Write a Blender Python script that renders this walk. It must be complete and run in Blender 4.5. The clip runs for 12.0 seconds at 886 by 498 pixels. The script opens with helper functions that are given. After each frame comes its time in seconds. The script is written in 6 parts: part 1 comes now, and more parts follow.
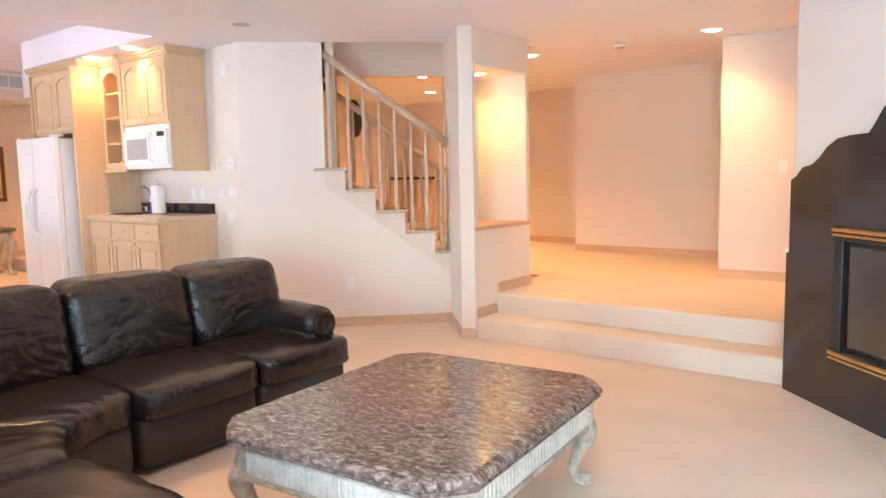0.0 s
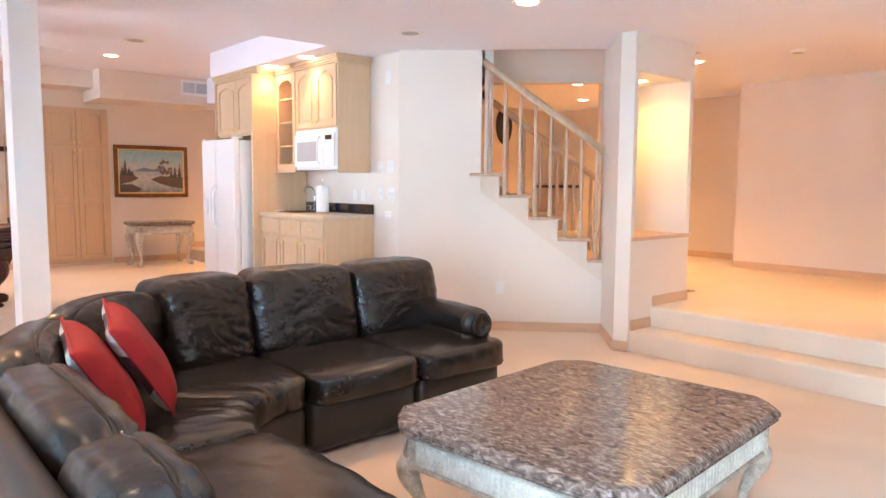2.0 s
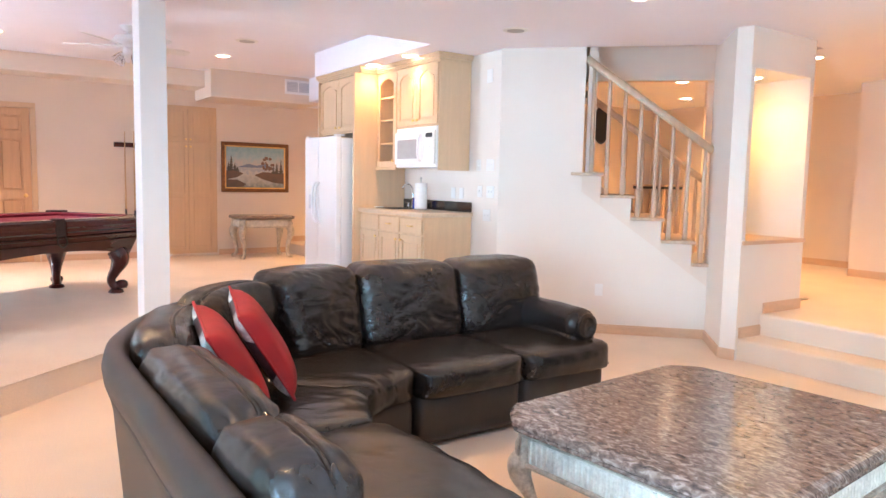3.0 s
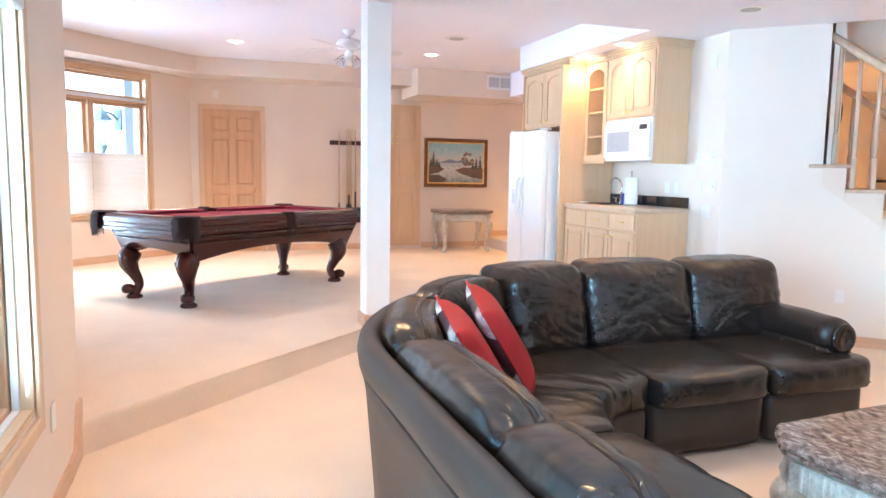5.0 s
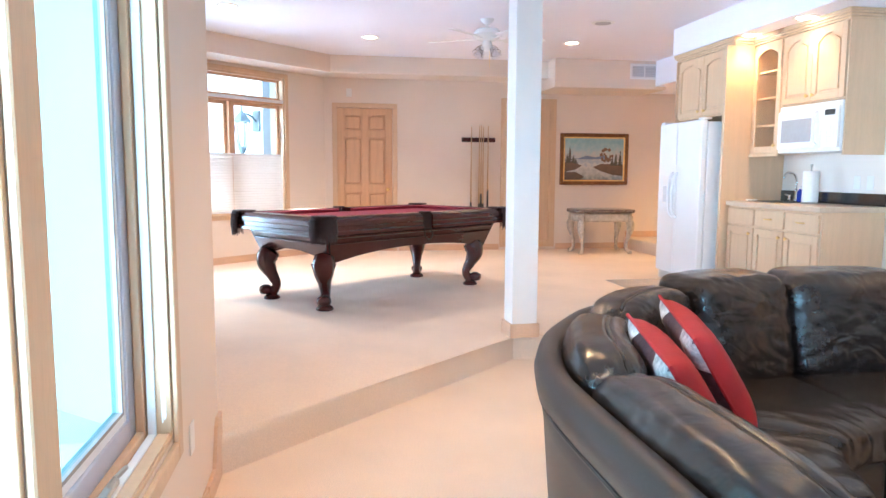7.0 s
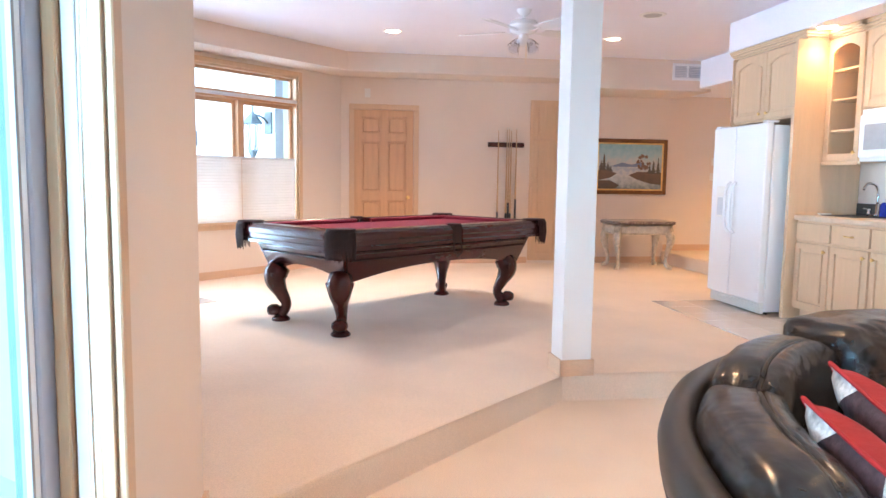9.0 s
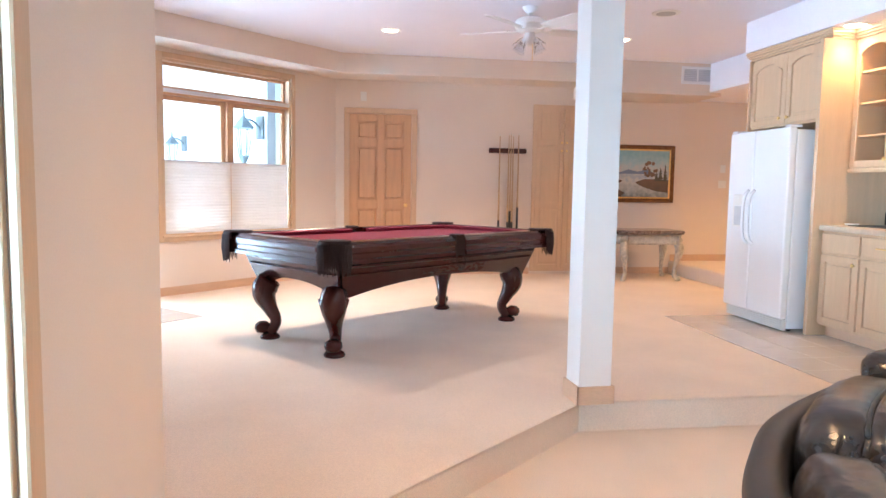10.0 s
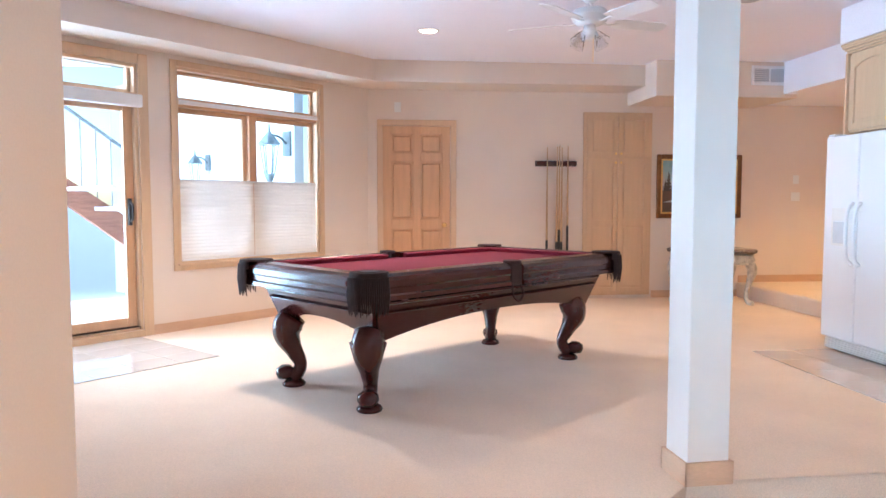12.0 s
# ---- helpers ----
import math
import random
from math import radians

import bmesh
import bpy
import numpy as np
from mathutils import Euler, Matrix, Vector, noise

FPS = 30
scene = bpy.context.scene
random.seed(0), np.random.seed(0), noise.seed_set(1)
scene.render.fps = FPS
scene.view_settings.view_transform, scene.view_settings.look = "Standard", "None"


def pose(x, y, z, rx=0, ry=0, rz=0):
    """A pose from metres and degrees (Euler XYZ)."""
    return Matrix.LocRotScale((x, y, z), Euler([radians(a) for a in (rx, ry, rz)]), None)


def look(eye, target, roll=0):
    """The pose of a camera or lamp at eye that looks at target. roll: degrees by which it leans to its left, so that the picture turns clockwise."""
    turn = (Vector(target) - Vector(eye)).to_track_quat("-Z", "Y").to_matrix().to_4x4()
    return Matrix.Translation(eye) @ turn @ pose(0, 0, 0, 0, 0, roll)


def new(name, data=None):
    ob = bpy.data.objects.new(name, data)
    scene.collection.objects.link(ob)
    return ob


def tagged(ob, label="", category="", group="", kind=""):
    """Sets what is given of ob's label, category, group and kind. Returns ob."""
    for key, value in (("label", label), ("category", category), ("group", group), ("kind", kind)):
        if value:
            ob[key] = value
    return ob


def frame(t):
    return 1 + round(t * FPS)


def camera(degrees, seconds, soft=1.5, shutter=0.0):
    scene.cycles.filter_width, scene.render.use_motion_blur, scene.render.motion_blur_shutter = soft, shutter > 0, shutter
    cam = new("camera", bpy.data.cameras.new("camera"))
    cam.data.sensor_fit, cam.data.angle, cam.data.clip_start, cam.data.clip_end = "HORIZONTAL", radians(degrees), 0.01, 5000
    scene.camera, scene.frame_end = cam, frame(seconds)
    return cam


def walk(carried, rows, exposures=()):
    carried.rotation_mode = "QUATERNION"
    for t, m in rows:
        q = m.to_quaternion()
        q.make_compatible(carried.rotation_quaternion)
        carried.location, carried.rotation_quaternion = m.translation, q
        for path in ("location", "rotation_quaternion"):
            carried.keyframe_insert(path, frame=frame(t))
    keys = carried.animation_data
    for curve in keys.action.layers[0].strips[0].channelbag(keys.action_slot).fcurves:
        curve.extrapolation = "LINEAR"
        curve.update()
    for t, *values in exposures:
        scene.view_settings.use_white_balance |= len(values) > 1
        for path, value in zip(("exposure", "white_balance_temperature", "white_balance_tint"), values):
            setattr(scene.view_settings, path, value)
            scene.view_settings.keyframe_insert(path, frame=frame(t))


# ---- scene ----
cam = camera(64.9, 12.0)
PATH = [
    (0, (0.255, 0.253, 1.436), (-0.969, 1.821, 1.226), -1.2),
    (0.5, (0.232, 0.221, 1.434), (-1.052, 1.741, 1.233), -0.8),
    (1, (0.209, 0.2, 1.427), (-1.146, 1.658, 1.235), -0.4),
    (1.5, (0.184, 0.157, 1.425), (-1.242, 1.546, 1.238), 0.0),
    (2, (0.163, 0.123, 1.421), (-1.341, 1.428, 1.236), 0.4),
    (2.5, (0.12, 0.07, 1.418), (-1.458, 1.285, 1.232), 0.7),
    (3, (0.075, 0.02, 1.404), (-1.575, 1.135, 1.215), 1.2),
    (5, (-0.135, -0.15, 1.396), (-2.014, 0.501, 1.183), 0.9),
    (5.5, (-0.204, -0.146, 1.404), (-2.119, 0.387, 1.185), 0.6),
    (6, (-0.338, -0.173, 1.387), (-2.276, 0.268, 1.168), 0.4),
    (6.5, (-0.476, -0.197, 1.383), (-2.429, 0.172, 1.163), 0.4),
    (7, (-0.649, -0.227, 1.367), (-2.612, 0.092, 1.149), 0.3),
    (9, (-1.428, -0.263, 1.373), (-3.397, 0.021, 1.173), 0.8),
    (9.5, (-1.621, -0.259, 1.374), (-3.591, 0.032, 1.183), 0.9),
    (10, (-1.841, -0.258, 1.375), (-3.81, 0.04, 1.195), 0.9),
    (10.5, (-2.045, -0.268, 1.389), (-4.015, 0.031, 1.219), 0.8),
    (11, (-2.266, -0.275, 1.382), (-4.24, 0.01, 1.227), 0.6),
    (11.5, (-2.477, -0.277, 1.388), (-4.455, -0.021, 1.243), 0.4),
    (12, (-2.686, -0.271, 1.38), (-4.67, -0.063, 1.248), 0.0),
]
walk(cam, [(t, look(eye, target, roll)) for t, eye, target, roll in PATH],
     [(0.0, 0.76, 7500, 28), (2.5, 0.85, 6900, 25), (5.0, 1.08, 6100, 16), (7.0, 0.97, 5900, 14), (9.5, 0.80, 6150, 17), (12.0, 0.71, 5900, 15)])

# ---- world, sun, large lights, exposure ----
scene.view_settings.exposure = 0.8
world = bpy.data.worlds.new("sky")
scene.world = world
world.use_nodes = True
wn = world.node_tree
sky = wn.nodes.new("ShaderNodeTexSky")
sky.sky_type = "NISHITA"
sky.sun_disc = False
sky.sun_elevation, sky.sun_rotation = radians(32), radians(200)
wn.links.new(sky.outputs[0], wn.nodes["Background"].inputs[0])
wn.nodes["Background"].inputs[1].default_value = 0.15
sun_data = bpy.data.lights.new("sun", "SUN")
sun_data.energy, sun_data.angle, sun_data.color = 1.5, radians(50), (1.0, 0.97, 0.93)
sun = new("sun", sun_data)
sun.matrix_world = look((0, 0, 10), (-2.5, 6.0, 5.5))


def area_lamp(name, eye, target, w, h, watts, color):
    d = bpy.data.lights.new(name, "AREA")
    d.shape, d.size, d.size_y, d.energy, d.color = "RECTANGLE", w, h, watts, color
    ob = new(name, d)
    ob.matrix_world = look(eye, target)
    return ob


def can_lamp(x, y, z, watts, spread=120, color=(1.0, 0.60, 0.28)):
    d = bpy.data.lights.new("can_lamp", "SPOT")
    d.energy, d.color, d.spot_size, d.spot_blend, d.shadow_soft_size = watts, color, radians(spread), 0.8, 0.05
    new("can_lamp", d).matrix_world = look((x, y, z), (x, y + 0.0001, z - 1))


COOL = (0.66, 0.84, 1.0)
SNOWLIT = (0.56, 0.78, 1.0)
# added lamps standing for daylight; the second fills an assumed window out of view
area_lamp("window_light", (-0.30, -0.86, 1.31), (-0.9, 4, 2.6), 0.9, 1.5, 34, SNOWLIT)
area_lamp("window_light", (1.45, -0.86, 1.31), (0.4, 4, 2.6), 1.6, 1.5, 13, SNOWLIT)
# bright winter daylight outside the windows and the sliding door
area_lamp("daylight", (0.9, -3.4, 1.3), (-4.4, 1.4, 1.6), 3.4, 2.4, 380, COOL)
area_lamp("daylight", (-9.2, -6.3, 1.1), (-7.0, 0.4, 2.0), 3.2, 2.6, 540, COOL)
area_lamp("daylight", (-11.1, -2.6, 3.5), (-8.6, -0.1, 0.2), 2.4, 1.2, 45, COOL)
UP = 0.18        # raised floor
LAND = 0.36      # landing floor
HI, LO = 2.98, 2.69
WARM, AMBER, SOFT = (1.0, 0.62, 0.30), (1.0, 0.60, 0.23), (1.0, 0.80, 0.60)
CANS = [(-9.27, 0.28, HI, 110, SOFT), (-9.17, 2.77, HI, 50, WARM), (-7.92, -1.19, HI, 120, SOFT), (-6.92, 3.765, LO, 24, AMBER), (-6.15, 3.765, LO, 24, AMBER),
        (-3.23, 3.83, LO, 34, WARM), (-3.74, 7.0, 2.72, 62, AMBER), (-1.81, 7.0, 2.72, 66, AMBER), (-9.6, 5.4, 2.62, 110, AMBER),
        # assumed sitting-area cans, out of view overhead, added for the warm light there
        (-3.7, 0.5, LO, 75, WARM), (-1.5, 0.4, LO, 38, WARM), (-1.0, 2.6, LO, 14, AMBER), (-3.3, 2.1, LO, 20, AMBER),
        (-5.6, 7.4, 2.72, 170, AMBER), (-6.6, 8.8, 2.72, 100, AMBER)]
for x, y, z, watts, tone in CANS:
    can_lamp(x, y, z - 0.03, watts, 120, tone)
can_lamp(-3.55, 5.68, 2.33, 15, 150, (1.0, 0.62, 0.13))


# ---- materials ----
def mat(name, color, rough=0.6, metal=0.0, vary=0.08, scale=4.0, grain=0.0, grain_scale=200.0, bump=0.0, bump_scale=80.0, coat=0.0, stretch=None, tint=None, per_object=0.0):
    m = bpy.data.materials.new(name)
    m.use_nodes = True
    nt = m.node_tree
    b = nt.nodes["Principled BSDF"]
    b.inputs["Roughness"].default_value, b.inputs["Metallic"].default_value = rough, metal
    if coat:
        b.inputs["Coat Weight"].default_value, b.inputs["Coat Roughness"].default_value = coat, 0.08
    tc = nt.nodes.new("ShaderNodeTexCoord")
    vec = tc.outputs["Object"]
    if stretch:
        mp = nt.nodes.new("ShaderNodeMapping")
        mp.inputs["Scale"].default_value = stretch
        nt.links.new(vec, mp.inputs[0])
        vec = mp.outputs[0]
    n1 = nt.nodes.new("ShaderNodeTexNoise")
    n1.inputs["Scale"].default_value, n1.inputs["Detail"].default_value = scale, 5
    nt.links.new(vec, n1.inputs["Vector"])
    ramp = nt.nodes.new("ShaderNodeValToRGB")
    lo = [c * (1 - vary) for c in color]
    hi = [min(1, c * (1 + vary)) for c in (tint or color)]
    ramp.color_ramp.elements[0].position, ramp.color_ramp.elements[1].position = 0.3, 0.7
    ramp.color_ramp.elements[0].color, ramp.color_ramp.elements[1].color = (*lo, 1), (*hi, 1)
    nt.links.new(n1.outputs[0], ramp.inputs[0])
    out = ramp.outputs[0]
    if grain:
        n2 = nt.nodes.new("ShaderNodeTexNoise")
        n2.inputs["Scale"].default_value, n2.inputs["Detail"].default_value = grain_scale, 2
        nt.links.new(vec, n2.inputs["Vector"])
        mr = nt.nodes.new("ShaderNodeMapRange")
        mr.inputs[1].default_value, mr.inputs[2].default_value, mr.inputs[3].default_value, mr.inputs[4].default_value = 0.3, 0.7, 1 - grain, 1 + grain
        nt.links.new(n2.outputs[0], mr.inputs[0])
        mx = nt.nodes.new("ShaderNodeVectorMath")
        mx.operation = "SCALE"
        nt.links.new(out, mx.inputs[0])
        nt.links.new(mr.outputs[0], mx.inputs["Scale"])
        out = mx.outputs[0]
    if per_object:
        oi = nt.nodes.new("ShaderNodeObjectInfo")
        mr = nt.nodes.new("ShaderNodeMapRange")
        mr.inputs[3].default_value, mr.inputs[4].default_value = 1 - per_object, 1 + per_object
        nt.links.new(oi.outputs["Random"], mr.inputs[0])
        mx = nt.nodes.new("ShaderNodeVectorMath")
        mx.operation = "SCALE"
        nt.links.new(out, mx.inputs[0])
        nt.links.new(mr.outputs[0], mx.inputs["Scale"])
        out = mx.outputs[0]
    nt.links.new(out, b.inputs["Base Color"])
    if bump:
        n3 = nt.nodes.new("ShaderNodeTexNoise")
        n3.inputs["Scale"].default_value, n3.inputs["Detail"].default_value = bump_scale, 4
        nt.links.new(vec, n3.inputs["Vector"])
        bp = nt.nodes.new("ShaderNodeBump")
        bp.inputs["Strength"].default_value, bp.inputs["Distance"].default_value = bump, 0.01
        nt.links.new(n3.outputs[0], bp.inputs["Height"])
        nt.links.new(bp.outputs[0], b.inputs["Normal"])
    return m


def glow(name, color, strength):
    m = bpy.data.materials.new(name)
    m.use_nodes = True
    b = m.node_tree.nodes["Principled BSDF"]
    b.inputs["Base Color"].default_value = (*color, 1)
    b.inputs["Emission Color"].default_value, b.inputs["Emission Strength"].default_value = (*color, 1), strength
    return m


def glass(name, color=(1, 1, 1), rough=0.0):
    m = bpy.data.materials.new(name)
    m.use_nodes = True
    b = m.node_tree.nodes["Principled BSDF"]
    b.inputs["Base Color"].default_value = (*color, 1)
    b.inputs["Roughness"].default_value, b.inputs["Transmission Weight"].default_value, b.inputs["IOR"].default_value = rough, 1.0, 1.02
    return m


WALL = mat("wall_paint", (0.78, 0.67, 0.58), 0.75, vary=0.03, scale=1.2, grain=0.02, bump=0.08, bump_scale=260)
CREAM = mat("cream_wall_paint", (0.80, 0.725, 0.65), 0.7, vary=0.03, scale=1.2, grain=0.02, bump=0.08, bump_scale=260)
CEIL = mat("ceiling_paint", (0.88, 0.865, 0.925), 0.85, vary=0.02, scale=0.8, grain=0.03, grain_scale=120, bump=0.15, bump_scale=160)
CARPET = mat("cream_carpet", (0.80, 0.65, 0.52), 0.95, vary=0.05, scale=2.0, grain=0.08, grain_scale=170, bump=0.45, bump_scale=240)
MAPLE = mat("maple_wood", (0.68, 0.47, 0.295), 0.42, vary=0.045, scale=2.2, grain=0.035, grain_scale=30, stretch=(9, 9, 0.7), coat=0.25)
MAPLE_H = mat("maple_wood_flat", (0.66, 0.46, 0.285), 0.42, vary=0.05, scale=2.2, grain=0.06, grain_scale=30, stretch=(0.8, 9, 9), coat=0.25)
TRIM = mat("trim_wood", (0.68, 0.45, 0.30), 0.45, vary=0.08, scale=2.0, grain=0.05, grain_scale=40, stretch=(1, 1, 6), coat=0.2)
PINE = mat("pine_door", (0.66, 0.385, 0.21), 0.4, vary=0.07, scale=2.0, grain=0.03, grain_scale=26, stretch=(11, 11, 0.8), coat=0.3)
PALE_OAK = mat("pale_oak", (0.57, 0.42, 0.30), 0.5, vary=0.12, scale=3.0, stretch=(8, 8, 1), grain=0.06, grain_scale=40)
WHITE = mat("white_enamel", (0.85, 0.86, 0.88), 0.28, vary=0.01, scale=2, bump=0.03, bump_scale=500, coat=0.3)
PLASTIC = mat("white_plastic", (0.82, 0.81, 0.78), 0.4, vary=0.02, scale=8)
LEATHER = mat("black_leather", (0.0155, 0.0130, 0.0120), 0.27, vary=0.25, scale=5.0, grain=0.12, grain_scale=60)
_nt = LEATHER.node_tree
_tc = _nt.nodes["Texture Coordinate"]
_last = None
for _scale, _dist, _strength, _depth in ((6.0, 0.9, 0.18, 0.022), (15.0, 1.4, 0.15, 0.010), (260.0, 0.0, 0.05, 0.002)):
    _n1 = _nt.nodes.new("ShaderNodeTexNoise")
    _n1.inputs["Scale"].default_value, _n1.inputs["Detail"].default_value, _n1.inputs["Distortion"].default_value = _scale, 3, _dist
    _nt.links.new(_tc.outputs["Object"], _n1.inputs["Vector"])
    _bp = _nt.nodes.new("ShaderNodeBump")
    _bp.inputs["Strength"].default_value, _bp.inputs["Distance"].default_value = _strength, _depth
    _nt.links.new(_n1.outputs[0], _bp.inputs["Height"])
    if _last:
        _nt.links.new(_last.outputs[0], _bp.inputs["Normal"])
    _last = _bp
_nt.links.new(_last.outputs[0], _nt.nodes["Principled BSDF"].inputs["Normal"])
def creased(name, base):
    """The leather with slack diagonal creases that catch the light."""
    m = base.copy()
    m.name = name
    nt = m.node_tree
    b = nt.nodes["Principled BSDF"]
    tc = nt.nodes["Texture Coordinate"]
    before = b.inputs["Normal"].links[0].from_socket
    for scale, rot, strength, depth in (((1.4, 2.2, 4.2), 0.5, 0.17, 0.024), ((2.2, 3.4, 6.5), -0.6, 0.12, 0.012)):
        mp = nt.nodes.new("ShaderNodeMapping")
        mp.inputs["Rotation"].default_value, mp.inputs["Scale"].default_value = (rot, rot * 0.7, 0.3), scale
        nt.links.new(tc.outputs["Object"], mp.inputs[0])
        n = nt.nodes.new("ShaderNodeTexNoise")
        n.inputs["Scale"].default_value, n.inputs["Detail"].default_value, n.inputs["Distortion"].default_value = 1.0, 2, 1.1
        nt.links.new(mp.outputs[0], n.inputs["Vector"])
        sub = nt.nodes.new("ShaderNodeMath")
        sub.operation = "SUBTRACT"
        sub.inputs[1].default_value = 0.5
        nt.links.new(n.outputs[0], sub.inputs[0])
        ab = nt.nodes.new("ShaderNodeMath")
        ab.operation = "ABSOLUTE"
        nt.links.new(sub.outputs[0], ab.inputs[0])
        mr = nt.nodes.new("ShaderNodeMapRange")
        mr.interpolation_type = "SMOOTHSTEP"
        mr.inputs[1].default_value, mr.inputs[2].default_value = 0.0, 0.09
        nt.links.new(ab.outputs[0], mr.inputs[0])
        bp = nt.nodes.new("ShaderNodeBump")
        bp.inputs["Strength"].default_value, bp.inputs["Distance"].default_value = strength, depth
        nt.links.new(mr.outputs[0], bp.inputs["Height"])
        nt.links.new(before, bp.inputs["Normal"])
        before = bp.outputs[0]
    nt.links.new(before, b.inputs["Normal"])
    return m


LEATHER_C = creased("creased_black_leather", LEATHER)
LEATHER_D = mat("black_leather_base", (0.019, 0.016, 0.0145), 0.42, vary=0.2, scale=3.0, grain=0.1, grain_scale=90, bump=0.10, bump_scale=220)
MAHOG = mat("dark_mahogany", (0.056, 0.010, 0.009), 0.21, vary=0.12, scale=2.0, grain=0.06, grain_scale=20, stretch=(1, 3, 3), coat=0.1)
FELT = mat("burgundy_felt", (0.20, 0.010, 0.032), 0.95, vary=0.06, scale=6, grain=0.12, grain_scale=300)
BLACK = mat("black_plastic", (0.02, 0.02, 0.022), 0.35, vary=0.1, scale=10)
TASSEL = mat("dark_leather_fringe", (0.026, 0.010, 0.009), 0.85, vary=0.3, scale=30)
IVORY = mat("antique_ivory_paint", (0.66, 0.64, 0.58), 0.5, vary=0.16, scale=14, grain=0.12, grain_scale=70, bump=0.15, bump_scale=60)
SILVERED = mat("silvered_leaf", (0.50, 0.45, 0.38), 0.42, 0.25, vary=0.3, scale=18, grain=0.15, grain_scale=80, bump=0.2, bump_scale=60)
ANTIQUE = mat("antiqued_carving", (0.52, 0.47, 0.40), 0.45, 0.1, vary=0.3, scale=22, grain=0.15, grain_scale=80, bump=0.3, bump_scale=50)
BRASS = mat("brass", (0.88, 0.62, 0.26), 0.38, 1.0, vary=0.1, scale=10)
CHROME = mat("chrome", (0.72, 0.72, 0.72), 0.12, 1.0, vary=0.05, scale=10)
STEEL = mat("satin_nickel", (0.55, 0.53, 0.50), 0.3, 1.0, vary=0.06, scale=10)
RED = mat("red_satin", (0.30, 0.005, 0.008), 0.65, vary=0.15, scale=12, bump=0.15, bump_scale=50)
PILLOW_BACK = mat("dark_brocade", (0.07, 0.04, 0.045), 0.5, vary=0.6, scale=14, grain=0.3, grain_scale=60, bump=0.2, bump_scale=60)
ORNAMENT = mat("silver_braid", (0.50, 0.48, 0.46), 0.5, vary=0.5, scale=16, grain=0.3, grain_scale=70, bump=0.3, bump_scale=60)
DARK = mat("dark_void", (0.012, 0.012, 0.013), 0.6, vary=0.1, scale=5)
GRANITE_B = mat("black_granite", (0.022, 0.020, 0.020), 0.14, vary=0.5, scale=60, grain=0.5, grain_scale=260, coat=0.4)
SNOW = mat("snow", (0.86, 0.88, 0.92), 0.9, vary=0.04, scale=0.6, bump=0.2, bump_scale=3)
STUCCO = mat("pale_siding", (0.80, 0.82, 0.83), 0.85, vary=0.04, scale=3, bump=0.1, bump_scale=60)
BLIND = mat("cellular_shade", (0.86, 0.83, 0.78), 0.8, vary=0.02, scale=4)
BLIND.node_tree.nodes["Principled BSDF"].inputs["Subsurface Weight"].default_value = 0.0
TILE = mat("beige_floor_tile", (0.64, 0.575, 0.52), 0.05, vary=0.07, scale=3, per_object=0.04, coat=0.4)
GROUT = mat("grout", (0.50, 0.45, 0.41), 0.85, vary=0.08, scale=30)
LAMP_GLOW = glow("lamp_glow", (1.0, 0.80, 0.52), 14)
PANE = glass("window_glass", (0.74, 0.92, 0.97))
TINTED = glass("coated_window_glass", (0.29, 0.66, 0.75))
CABGLASS = glass("cabinet_glass", (0.95, 0.95, 0.93))
FROST = glass("frosted_glass", (0.92, 0.94, 0.97), 0.25)


def granite(name):
    m = mat(name, (0.14, 0.105, 0.095), 0.15, vary=0.5, scale=9, coat=0.05)
    nt = m.node_tree
    b = nt.nodes["Principled BSDF"]
    tc = nt.nodes["Texture Coordinate"]
    mp = nt.nodes.new("ShaderNodeMapping")
    mp.inputs["Rotation"].default_value, mp.inputs["Scale"].default_value = (0, 0, 0.62), (26, 50, 36)
    nt.links.new(tc.outputs["Object"], mp.inputs[0])
    n = nt.nodes.new("ShaderNodeTexNoise")
    n.inputs["Scale"].default_value, n.inputs["Detail"].default_value, n.inputs["Distortion"].default_value = 1.0, 7, 1.0
    nt.links.new(mp.outputs[0], n.inputs["Vector"])
    r = nt.nodes.new("ShaderNodeValToRGB")
    el = r.color_ramp.elements
    el[0].position, el[0].color = 0.30, (0.050, 0.042, 0.040, 1)
    el[1].position, el[1].color = 0.74, (0.46, 0.405, 0.375, 1)
    for pos, col in ((0.42, (0.13, 0.098, 0.084, 1)), (0.51, (0.205, 0.155, 0.132, 1)), (0.59, (0.29, 0.235, 0.208, 1))):
        e = el.new(pos)
        e.color = col
    nt.links.new(n.outputs[0], r.inputs[0])
    nt.links.new(r.outputs[0], b.inputs["Base Color"])
    return m


GRANITE = granite("brown_grey_granite")


# ---- mesh helpers ----
def finish(name, bm, material, smooth=False):
    bmesh.ops.recalc_face_normals(bm, faces=bm.faces)
    me = bpy.data.meshes.new(name)
    bm.to_mesh(me)
    bm.free()
    for m in (material if isinstance(material, (list, tuple)) else [material]):
        me.materials.append(m)
    if smooth:
        for p in me.polygons:
            p.use_smooth = True
    return me


def struct(name, bm, material, label="", smooth=False):
    ob = new(name, finish(name, bm, material, smooth))
    return tagged(ob, label, "", "", "structure")


def thing(name, m, label, category, group=""):
    ob = new(name)
    ob.empty_display_size = 0.1
    ob.matrix_world = m
    return tagged(ob, label, category, group)


def part(name, bm, material, parent, label="", smooth=False):
    ob = new(name, finish(name, bm, material, smooth))
    ob.parent = parent
    return tagged(ob, label)


def solo(name, bm, material, m, label, category, group="", smooth=False):
    ob = new(name, finish(name, bm, material, smooth))
    ob.matrix_world = m
    return tagged(ob, label, category, group)


